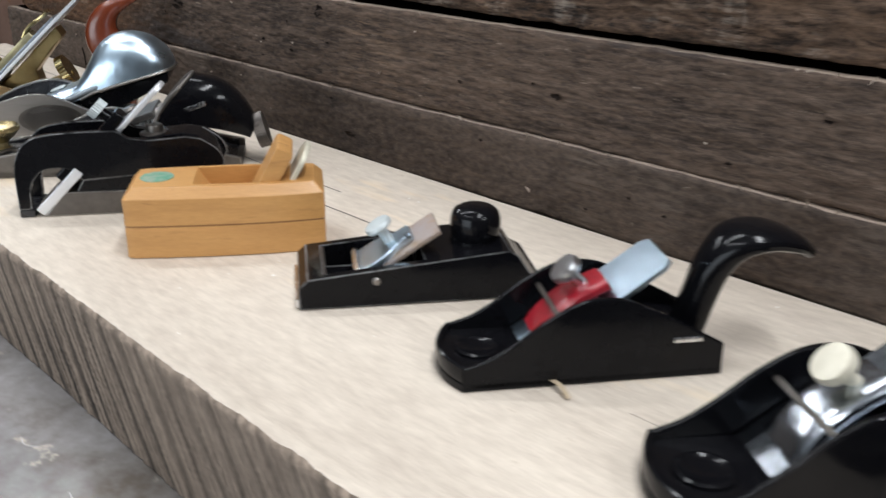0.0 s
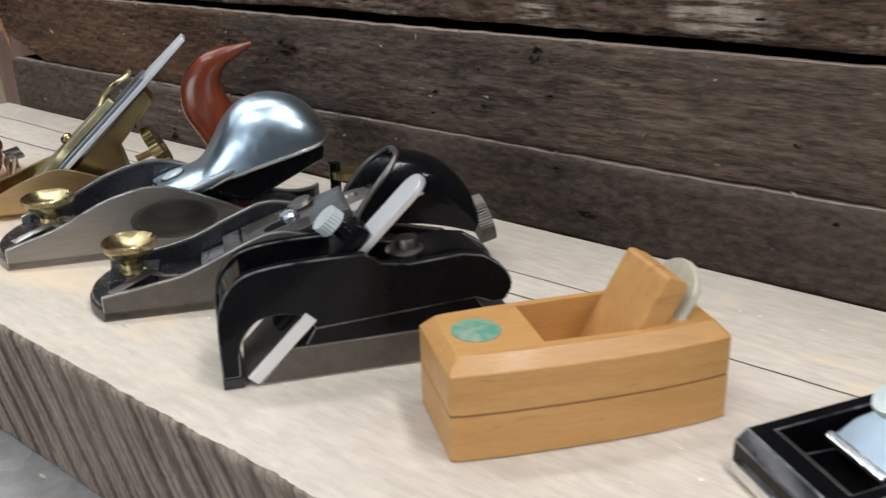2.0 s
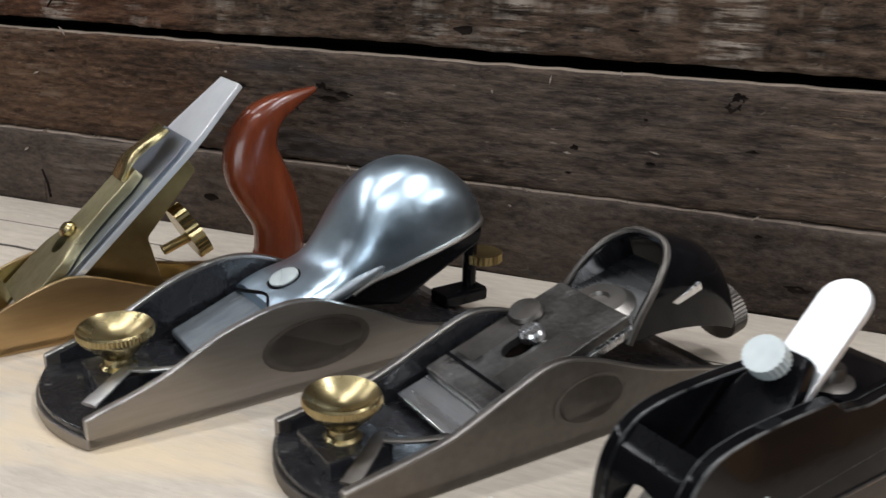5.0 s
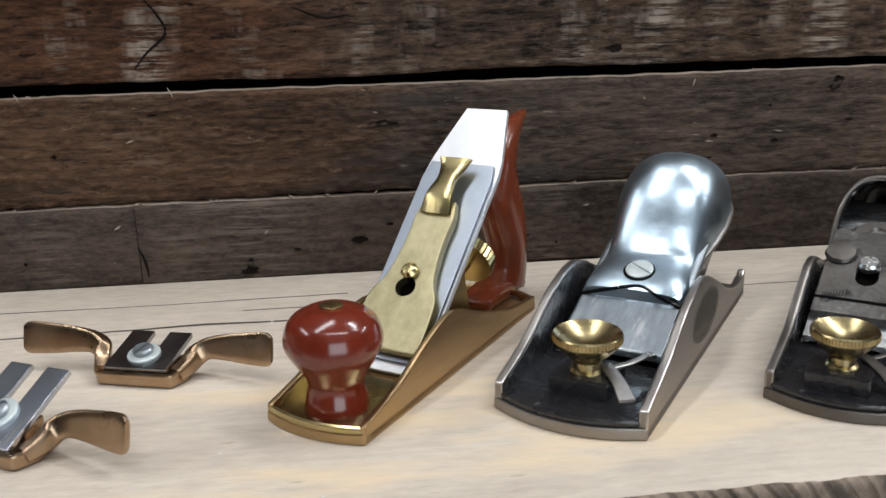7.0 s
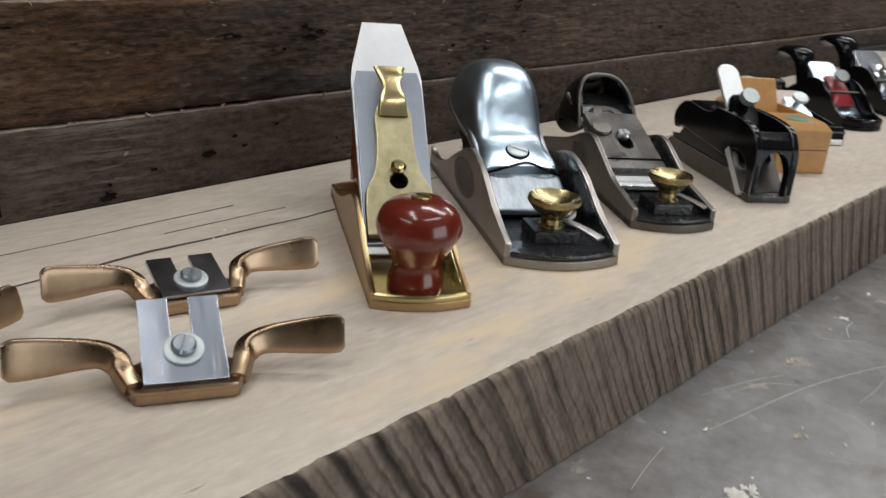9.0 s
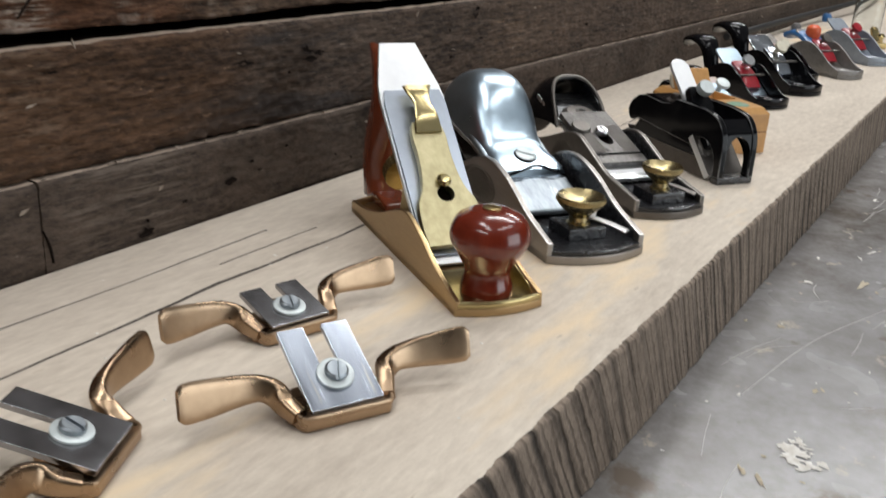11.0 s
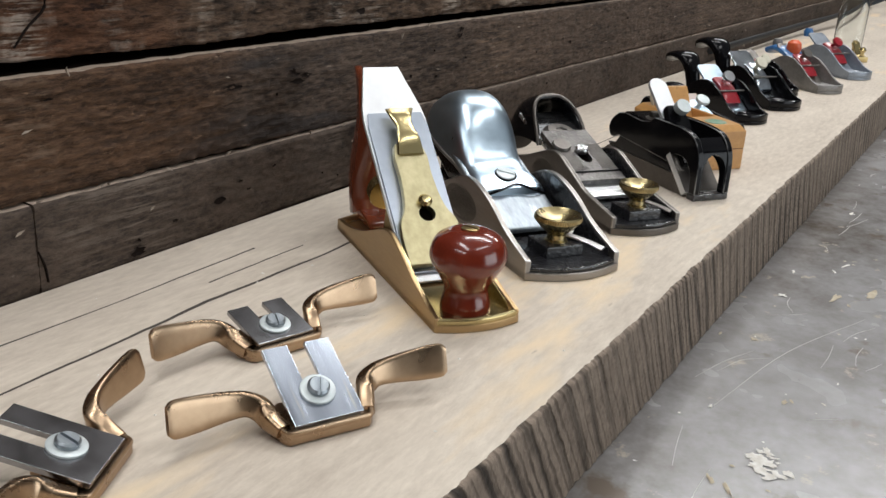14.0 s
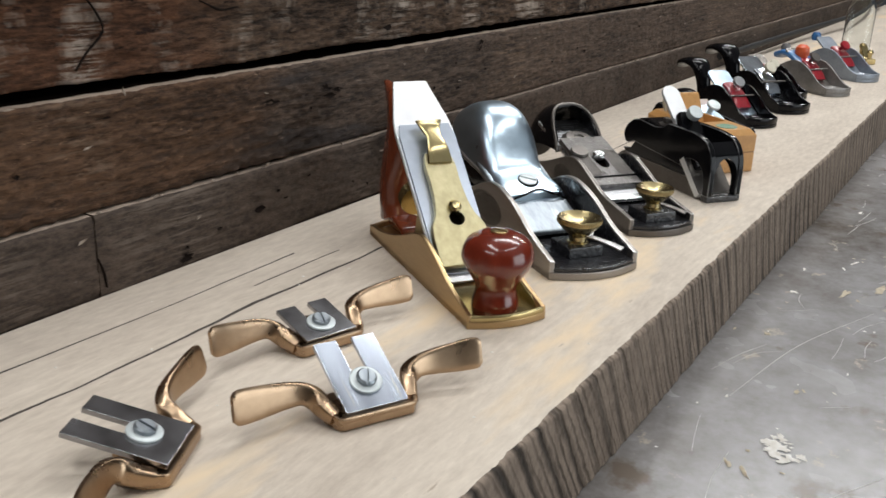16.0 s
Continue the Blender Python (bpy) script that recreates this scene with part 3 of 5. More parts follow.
def gouges():
    """Knots and nail holes: small dark rough dents in the planks."""
    rnd = random.Random(4)
    spots = [(-0.397, 0.078, 0.008, 0.0022), (-0.470, 0.004, 0.005, 0.0035), (-0.347, 0.081, 0.0035, 0.0022), (-0.335, 0.078, 0.006, 0.002), (-0.153, 0.092, 0.004, 0.0025),
             (-0.120, 0.014, 0.006, 0.002), (-0.155, 0.088, 0.004, 0.003), (-0.343, 0.075, 0.007, 0.002), (-0.275, 0.112, 0.006, 0.003), (-0.413, 0.018, 0.006, 0.0022), (0.05, 0.066, 0.005, 0.002)]
    spots += [(rnd.uniform(-0.68, 0.9), rnd.choice((rnd.uniform(0.008, 0.035), rnd.uniform(0.05, 0.09), rnd.uniform(0.11, 0.16))), rnd.uniform(0.0010, 0.0032), rnd.uniform(0.0006, 0.0014)) for _ in range(70)]
    bm = bmesh.new()
    for x, z, a, b in spots:
        up = 0.0
        y = WALL_Y + (0.0 if z < 0.042 else 0.0035 if z < 0.099 else 0.0075) - 0.0014
        k = 13
        vs = [bm.verts.new((x + a * (0.5 + 0.6 * rnd.random()) * math.cos(t * 6.283 / k), y + 0.0002, z + up + b * (0.4 + 0.7 * rnd.random()) * math.sin(t * 6.283 / k))) for t in range(k)]
        c = bm.verts.new((x, y + 0.0011, z + up))
        for t in range(k):
            bm.faces.new((vs[t], vs[(t + 1) % k], c))
    for line in ([(-0.512, 0.143), (-0.506, 0.135), (-0.503, 0.126), (-0.513, 0.117), (-0.520, 0.109)], [(-0.5262, 0.020), (-0.5235, 0.012), (-0.5225, 0.004)], [(-0.44, 0.137), (-0.425, 0.1315), (-0.412, 0.1325)]):
        y = WALL_Y + (0.0 if line[0][1] < 0.042 else 0.0120) - 0.0006
        crack = sweep(spline([(x, y, z) for x, z in line], 14), [(0.0003 + 0.0004 * math.sin(3.1 * k / 14), 0.0008) for k in range(15)], 6, (0, 0, 1))
        bm = joined(bm, crack)
    ob = part("knot_holes", bm, M_KNOT, None)
    tagged(ob, "dark knots, gouges and nail holes in the planks", "knot holes", kind="stuff")


gouges()


def torn_fibres():
    """Small pale chips and fibres that stick to the planks and hang from their edges."""
    rnd = random.Random(21)
    bm = bmesh.new()
    for k in range(120):
        x = rnd.uniform(-0.66, 0.75)
        z = rnd.choice((0.0425, 0.0425, 0.0985, rnd.uniform(0.006, 0.036), rnd.uniform(0.048, 0.094), rnd.uniform(0.108, 0.165)))
        y = WALL_Y + (0.0 if z < 0.0420 else 0.0035 if z < 0.099 else 0.0075) - 0.0012
        if z in (0.0425, 0.0985):
            y -= 0.0012
        a, n, w = rnd.uniform(-0.9, 0.9) + (1.57 if k % 3 == 0 else 0), rnd.uniform(0.0010, 0.0032), rnd.uniform(0.0003, 0.0007)
        c, d = math.cos(a), math.sin(a)
        up = z
        p = [bm.verts.new(v) for v in ((x - c * n, y, up - d * n), (x - d * w, y - 0.0004, up + c * w), (x + c * n, y - 0.0012, up + d * n), (x + d * w, y - 0.0004, up - c * w), (x, y + 0.0014, up))]
        bm.faces.new((p[0], p[1], p[2], p[3]))
        for i in range(4):
            bm.faces.new((p[i], p[4], p[(i + 1) % 4]))
    tagged(part("torn_fibres", bm, M_FIBRE), "pale torn wood fibres and chips clinging to the planks", "wood fibres", kind="stuff")


torn_fibres()
bench = thing("workbench", pose(0, 0, -BOARD_T - 0.94), "worn grey steel-topped workbench with scratches and stains", "workbench")
part("bench_top", box(-1.1, 2.6, -0.62, 0.34, 0.90, 0.9395, 0.003), M_BENCH, bench)


def spots_on_bench():
    rnd = random.Random(11)

    def blot(bm, x, y, a, b, turn, h=0.0004, k=11):
        vs = []
        for t in range(k):
            r = 0.4 + 0.8 * rnd.random()
            u, v = a * r * math.cos(t * 6.283 / k), b * r * math.sin(t * 6.283 / k)
            vs.append(bm.verts.new((x + u * math.cos(turn) - v * math.sin(turn), y + u * math.sin(turn) + v * math.cos(turn), -BOARD_T)))
        c = bm.verts.new((x, y, -BOARD_T + h))
        for t in range(k):
            bm.faces.new((vs[t], vs[(t + 1) % k], c))

    white = bmesh.new()
    for k in range(34):
        u, v = rnd.uniform(-1, 1), rnd.uniform(-1, 1)
        blot(white, -0.367 + 0.0055 * u + 0.008 * v, -0.0665 - 0.004 * u + 0.0075 * v, rnd.uniform(0.0016, 0.0046), rnd.uniform(0.0010, 0.0030), rnd.uniform(0, 3), 0.00005 + 0.000002 * k, 11)
    for x, y, a, b, t in ((-0.328, -0.029, 0.0025, 0.0013, 0), (-0.143, -0.024, 0.0035, 0.003, 0),
                          (-0.09, -0.02, 0.004, 0.001, 0.2), (-0.07, -0.045, 0.006, 0.0012, 0.4), (-0.05, -0.05, 0.006, 0.0012, -0.3), (0.1, -0.03, 0.005, 0.002, 0)):
        blot(white, x, y, a, b, t)
    for _ in range(90):
        blot(white, rnd.uniform(-0.55, 1.1), rnd.uniform(-0.30, -0.01), rnd.uniform(0.0006, 0.0022), rnd.uniform(0.0005, 0.0012), rnd.uniform(0, 3), 0.0002, 7)
    tagged(part("paint_spots", white, M_WHITE_PAINT), "dried white paint drops and smears on the bench", "paint spots", kind="stuff")
    tan = bmesh.new()
    for x, y, a, b, t in ((-0.396, -0.049, 0.006, 0.0014, 0.5), (-0.398, -0.057, 0.007, 0.0012, 0.6), (-0.229, -0.026, 0.0025, 0.0025, 0), (-0.124, -0.055, 0.010, 0.003, -0.1), (-0.10, -0.075, 0.012, 0.004, -0.1),
                          (-0.234, -0.007, 0.003, 0.001, 0), (-0.30, -0.06, 0.004, 0.0015, 0), (0.12, -0.06, 0.012, 0.004, 0), (0.2, -0.05, 0.015, 0.004, 0.1)):
        blot(tan, x, y, a, b, t)
    for _ in range(50):
        blot(tan, rnd.uniform(-0.55, 1.1), rnd.uniform(-0.30, -0.01), rnd.uniform(0.001, 0.004), rnd.uniform(0.0006, 0.0015), rnd.uniform(0, 3), 0.0001, 6)
    tagged(part("wood_chips", tan, M_TAN_CHIP), "small tan wood chips and flakes scattered on the bench", "wood chips", kind="stuff")
    marks = None
    lines = [((-0.326, -0.030), (-0.235, -0.047), (-0.150, -0.078)), ((-0.285, -0.020), (-0.262, -0.028), (-0.250, -0.040)), ((-0.30, -0.012), (-0.27, -0.02), (-0.245, -0.03))]
    for _ in range(46):
        x, y, a, n = rnd.uniform(-0.5, 0.5), rnd.uniform(-0.25, -0.02), rnd.uniform(-1.0, 0.4), rnd.uniform(0.01, 0.07)
        lines.append(((x, y), (x + n * 0.5 * math.cos(a), y + n * 0.5 * math.sin(a) + rnd.uniform(-0.003, 0.003)), (x + n * math.cos(a), y + n * math.sin(a))))
    for ln in lines:
        w = rnd.uniform(0.00012, 0.00028)
        b = sweep(spline([(x, y, -BOARD_T - 0.00045) for x, y in ln], 12), [(0.0001, w * (0.5 + 0.5 * math.sin(3.0 * k / 12 + 0.1))) for k in range(13)], 6, (0, 0, 1))
        marks = b if marks is None else joined(marks, b)
    tagged(part("scratches", marks, M_SCRATCH), "fine pale curved scratches across the bench top", "scratches", kind="stuff")
    dust = bmesh.new()
    for _ in range(110):
        x, y, r = rnd.uniform(-0.65, 0.7), rnd.uniform(0.004, 0.22), rnd.uniform(0.0003, 0.0010)
        z = 0.0002
        vs = [dust.verts.new((x + r * (0.6 + rnd.random()) * math.cos(t * 1.2566), y + r * (0.6 + rnd.random()) * math.sin(t * 1.2566), z)) for t in range(5)]
        c = dust.verts.new((x, y, z + 0.0004))
        for t in range(5):
            dust.faces.new((vs[t], vs[(t + 1) % 5], c))
    tagged(part("wood_dust", dust, M_WHITE_PAINT), "pale specks of dust and crumbs on the board", "dust", kind="stuff")


spots_on_bench()


# ---- hand planes ----
def cheek_line(pts, n=40):
    return [(p.x, p.y) for p in spline([(a, b, 0) for a, b in pts], n)]


def block_body(root, L, W, cheek, mat, inner, wall=0.0034, toe=0.008, sole=0.0045, floor=0.007, dimple=None, edge=None):
    """Sole with a bowed toe, two curved cheeks, and a dark lining inside."""
    arc = [(-toe * (1 - (2 * k / 10 - 1) ** 2), W / 2 - W * k / 10) for k in range(11)]
    outline = arc + [(L, -W / 2), (L, W / 2)]
    part("sole", prism(outline, 0, sole, "z", 0.0005), mat, root)
    top = cheek_line(cheek)
    h0 = top[0][1]
    part("toe_floor", prism([(x + 0.0012, y * 0.985) for x, y in arc] + [(0.045, -W / 2 + wall), (0.045, W / 2 - wall)], sole, floor, "z", 0.0008), inner, root, "pitted black japanned toe")
    for s in (-1, 1):
        poly = [(0.0, 0.0002)] + [(x, max(z, 0.002)) for x, z in top] + [(L, 0.0002)]
        a, b = (s * W / 2, s * (W / 2 - wall))
        part("cheek", prism(poly, min(a, b), max(a, b), "y", 0.0009, 2, 1), [mat, edge or M_RUBBED_STEEL], root)
        lin = [(x, z - 0.0014) for x, z in top if 0.004 < x < L - 0.003]
        poly = [(lin[0][0], sole)] + lin + [(lin[-1][0], sole)]
        a, b = (s * (W / 2 - wall), s * (W / 2 - wall - 0.0005))
        part("lining", prism(poly, min(a, b), max(a, b), "y"), inner, root, "black japanned inner face")
        if dimple:
            cx, cz, ra, rb = dimple
            ring = [(cx + ra * math.cos(t * 0.2618), cz + rb * math.sin(t * 0.2618)) for t in range(24)]
            bm = bmesh.new()
            o = [bm.verts.new((x, s * (W / 2 + 0.0002), z)) for x, z in ring]
            i = [bm.verts.new((cx + (x - cx) * 0.86, s * (W / 2 - 0.0006 + 0.0006), cz + (z - cz) * 0.86)) for x, z in ring]
            for k in range(24):
                bm.faces.new((o[k], o[(k + 1) % 24], i[(k + 1) % 24], i[k]))
            bm.faces.new(i)
            part("finger_dimple", bm, M_STEEL_DARK, root, "dark oval finger recess")
    part("bed", prism([(0.045, sole), (L - 0.004, sole), (L - 0.02, 0.010), (0.075, 0.016)], -W / 2 + wall + 0.001, W / 2 - wall - 0.001, "y", 0.0006), inner, root)


def dish_knob(root, x, y, z0, z1, r):
    h = z1 - z0
    r *= 0.96
    prof = [(0, 0), (r * 0.50, 0), (r * 0.49, h * 0.08), (r * 0.40, h * 0.14), (r * 0.39, h * 0.30), (r * 0.50, h * 0.40), (r * 0.76, h * 0.58), (r * 0.95, h * 0.76), (r * 0.985, h * 0.82), (r * 0.985, h * 0.96), (r * 0.95, h),
            (r * 0.89, h * 0.96), (r * 0.60, h * 0.80), (r * 0.25, h * 0.70), (0, h * 0.69)]
    knob = part("toe_knob", revolve(prof, 40), M_BRASS_WORN, root, "dished brass knob", pose(x, y, z0))
    teeth = [[((r - 0.0003 * (k % 2)) * math.cos(math.pi * k / 60), (r - 0.0003 * (k % 2)) * math.sin(math.pi * k / 60), z) for k in range(120)] for z in (h * 0.82, h * 0.95)]
    part("knurled_rim", loft(teeth, False), M_BRASS_OLD, knob)
    return knob


def eccentric_lever(root, z, mat):
    arm = spline([(0.0035, -0.0200, z - 0.0030), (0.0110, -0.0150, z - 0.001), (0.0190, -0.0085, z + 0.0005), (0.0220, -0.0060, z + 0.0005)], 14)
    fork = spline([(0.0205, -0.0090, z + 0.0005), (0.0260, -0.0135, z + 0.0008), (0.0335, -0.0165, z + 0.0008), (0.0385, -0.0170, z + 0.0004), (0.0370, -0.0195, z)], 14)
    part("eccentric_lever", joined(sweep(arm, [(0.0008, 0.0030 - 0.0010 * k / 14) for k in range(15)], 10, (0, 0, 1), 0.7), sweep(fork, [(0.0007, 0.0014)] * 15, 10, (0, 0, 1), 0.7)), mat, root, "small forked adjusting lever")


def knob_boss(root, x, mat, half=0.0112):
    part("knob_boss", prism([(x - half * 0.9, -half), (x + half, -half), (x + half, half), (x - half * 0.9, half)], 0.0068, 0.0136, "z", 0.0009), mat, root, "black rectangular block under the knob")


def humped_plane():
    root = thing("block_plane", stand(-0.3447, 0.0490, 55.5, 0.95), "steel block plane with humped nickel-plated cap and brass knob", "hand plane", "row of planes")
    W = 0.057
    block_body(root, 0.160, W, [(0, 0.011), (0.025, 0.0195), (0.050, 0.032), (0.075, 0.0365), (0.100, 0.027), (0.122, 0.016), (0.143, 0.0105), (0.154, 0.0108), (0.160, 0.0135)], M_STEEL, M_BLACK_WORN, dimple=(0.080, 0.0185, 0.021, 0.0105))
    knob_boss(root, 0.019, M_BLACK_WORN)
    dish_knob(root, 0.019, 0.0, 0.0125, 0.0292, 0.0134)
    eccentric_lever(root, 0.0150, M_STEEL_PALE)
    # cutting iron under the cap
    d = pose(0.045, 0, 0.0082, 0, -23, 0)
    part("cutting_iron", moved(prism([(0, -0.0215), (0.115, -0.0215), (0.115, 0.0215), (0, 0.0215)], 0, 0.0045, "z", 0.0018, 3), d), M_WORN_IRON, root, "pale worn cutting iron")
    # the hump
    st = [(0.0705, 0.0285, 0.0208, 0.0232), (0.0745, 0.0308, 0.0212, 0.0245), (0.081, 0.0338, 0.0210, 0.0255), (0.088, 0.0362, 0.0200, 0.0268), (0.0955, 0.0400, 0.0196, 0.0285), (0.102, 0.0475, 0.0202, 0.0315), (0.109, 0.0590, 0.0215, 0.0350),
          (0.116, 0.0667, 0.0228, 0.0370), (0.125, 0.0715, 0.0240, 0.0400), (0.136, 0.0732, 0.0244, 0.0430), (0.148, 0.0708, 0.0236, 0.0460), (0.157, 0.0655, 0.0212, 0.0480), (0.1630, 0.0590, 0.0168, 0.0495), (0.1665, 0.0520, 0.006, 0.0500)]
    st = [(a, b, c, e) if a < 0.1 else (0.1 + (a - 0.1) * 0.93, b * 1.03, c * 0.97, e) for a, b, c, e in st]
    fine = spline([(a, b, c) for a, b, c, _ in st], 40)
    low = spline([(a, e, 0) for a, _, _, e in st], 40)
    rings = []
    for p, q in zip(fine, low):
        ring = []
        for k in range(25):
            t = math.pi * k / 24
            c, s = math.cos(t), math.sin(t)
            flat = 0.55 if p.x < 0.085 else 0.55 + 0.20 * min(1, (p.x - 0.085) / 0.03)
            ring.append((p.x, p.z * math.copysign(abs(c) ** (0.60 + 0.22 * min(1, max(0, (p.x - 0.080) / 0.03))), c), q.y + (p.y - q.y) * s ** flat))
        rings.append(ring)
    cap = part("lever_cap", loft(rings), M_CHROME, root, "humped nickel-plated lever cap", angle=50)
    rim_line = [Vector(q[0]) for q in rings[14:]] + [Vector(q[24]) for q in reversed(rings[14:])]
    part("cap_rim", sweep(rim_line, [(0.0011, 0.0013)] * len(rim_line), 8, (0, 0, 1)), M_STEEL, cap, "dull rolled rim round the hollow of the cap")
    part("cap_underside", prism([(0.092, 0.026), (0.110, 0.0335), (0.136, 0.0425), (0.159, 0.0475), (0.158, 0.040), (0.135, 0.028), (0.120, 0.020)], -0.0185, 0.0185, "y", 0.002), M_BLACK, root)
    part("cap_front_edge", sweep(spline([(0.0695, -0.0210, 0.0235), (0.0690, -0.012, 0.0272), (0.0725, -0.003, 0.0298), (0.0695, 0.008, 0.0280), (0.0700, 0.0210, 0.0238)], 18), [(0.0008, 0.0006)] * 19, 8, (0, 0, 1)), M_BLACK, cap, "dark wavy lip")
    part("screw_seat", revolve([(0, 0), (0.0066, 0), (0.0066, 0.0004), (0, 0.0004)], 28), M_BLACK, root, "", pose(0.0810, 0, 0.0336, 0, -22, 0))
    slotted_screw("cap_screw", 0.0057, 0.0014, root, pose(0.0812, 0, 0.0338, 0, -22, 0) @ pose(0, 0, 0, 0, 0, 60), M_ZINC, "slotted cap screw")
    part("adjuster_post", revolve([(0, 0), (0.003, 0), (0.003, 0.020), (0, 0.020)], 16), M_BLACK, root, "", pose(0.166, 0, 0.012))
    part("adjuster_wheel", moved(knurled(0.0085, 0.004), pose(0.172, -0.001, 0.0235, 0, 0, 0)), M_BRASS_OLD, root, "brass adjuster wheel")
    part("adjuster_yoke", box(0.150, 0.172, -0.006, 0.006, 0.006, 0.0125, 0.0015), M_BLACK, root)


humped_plane()


def hooded_plane():
    root = thing("block_plane", stand(-0.2498, 0.0437, 54, 0.95), "dark aged steel block plane with hooded cap and brass knob", "hand plane", "row of planes")
    W = 0.0485
    block_body(root, 0.160, W, [(0, 0.0115), (0.020, 0.0150), (0.036, 0.0185), (0.056, 0.0275), (0.072, 0.0335), (0.087, 0.0315), (0.114, 0.0210), (0.140, 0.0140), (0.160, 0.0090)], M_STEEL_DARK, M_BLACK_WORN, toe=0.0075, dimple=(0.088, 0.0165, 0.0155, 0.0095), edge=M_STEEL)
    knob_boss(root, 0.012, M_BLACK_WORN)
    dish_knob(root, 0.012, 0.0, 0.0128, 0.0288, 0.0124)
    eccentric_lever(root, 0.0140, M_STEEL_DARK)
    part("cutting_iron", moved(box(0, 0.105, -0.0182, 0.0182, 0, 0.003, 0.0004), pose(0.042, 0, 0.0085, 0, -19, 0)), M_BRIGHT, root, "ground steel cutting iron")
    tilt = pose(0.053, 0, 0.0150, 0, -20, 0)
    cap = carved(prism([(0, -0.0178), (0.060, -0.0176), (0.060, 0.0176), (0, 0.0178)], 0, 0.0045, "z", 0.0008),
                 prism([(0.026 + 0.006 * math.cos(t * 0.3927) + (0.006 if -4 < ((t + 8) % 16) - 8 < 4 else 0), 0.0045 * math.sin(t * 0.3927)) for t in range(16)], -0.01, 0.02, "z"))
    part("lever_cap", moved(cap, tilt), M_GREY_CAP, root, "worn grey lever cap with a keyhole slot")
    part("keyhole_floor", moved(box(0.018, 0.040, -0.006, 0.006, 0.0005, 0.0012), tilt), M_GAP, root)
    part("cap_groove", moved(box(0.0085, 0.0098, -0.0177, 0.0177, 0.0044, 0.0050), tilt), M_BLACK, root)
    slotted_screw("cap_screw", 0.0044, 0.004, root, tilt @ pose(0.033, 0, 0.0042), M_BRIGHT, "bright cap screw")
    rings = []
    for i in range(22):
        u = i / 21
        lean = 0.024 * (1 - u) ** 0.8 + 0.004 * u
        xb = 0.108 + 0.058 * u
        zb = 0.0290 + 0.008 * u - 0.018 * u * u
        zt = 0.0602 - 0.006 * u - 0.029 * u ** 3
        hw = 0.0186 * (1 - 0.30 * u ** 3)
        rings.append([(xb + lean * math.sin(math.pi * k / 24) ** 0.9, hw * math.copysign(abs(math.cos(math.pi * k / 24)) ** 0.72, math.cos(math.pi * k / 24)), zb + (zt - zb) * math.sin(math.pi * k / 24) ** 0.62) for k in range(25)])
    hood = part("hood", loft(rings, False, False), M_BLACK, root, "worn black hooded palm rest", angle=60)
    sol = hood.modifiers.new("thickness", "SOLIDIFY")
    sol.thickness, sol.offset = 0.0022, -1
    part("hood_rim", sweep([Vector(p) for p in rings[0]], [(0.0014, 0.0012)] * 25, 8, (1, 0, 0.3)), M_STEEL_DARK, hood, "rim worn to bare metal")
    part("hood_floor", moved(box(0.045, 0.092, -0.0150, 0.0150, -0.001, 0.002, 0.0006), pose(0.050, 0, 0.0165, 0, -15, 0)), M_GREY_CAP, root)
    part("spring_boss", revolve([(0, 0), (0.0115, 0), (0.0125, 0.003), (0.0095, 0.0055), (0.0040, 0.006), (0.0034, 0.0045), (0, 0.0045)], 28), M_STEEL, root, "round spring boss with a pale pivot", pose(0.112, 0, 0.0335, 0, -17, 0))
    part("lock_tab", revolve([(0, 0), (0.0058, 0), (0.0066, 0.0015), (0.0058, 0.003), (0, 0.0034)], 24), M_STEEL_DARK, root, "rounded locking tab", pose(0.089, 0.012, 0.0325, 0, -24, 0))
    for k in range(31):
        y = -0.0165 + 0.0011 * k
        if abs(y) > 0.0060:
            part("grip_line", moved(box(0.012, 0.0415, y, y + 0.0004, 0.0045, 0.00475), tilt), M_STEEL_DARK, root)
    part("depth_wheel", moved(knurled(0.0120, 0.007, n=100, depth=0.0004), pose(0.169, 0, 0.0200, 0, 74, 0)), M_STEEL_DARK, root, "knurled depth wheel")


hooded_plane()


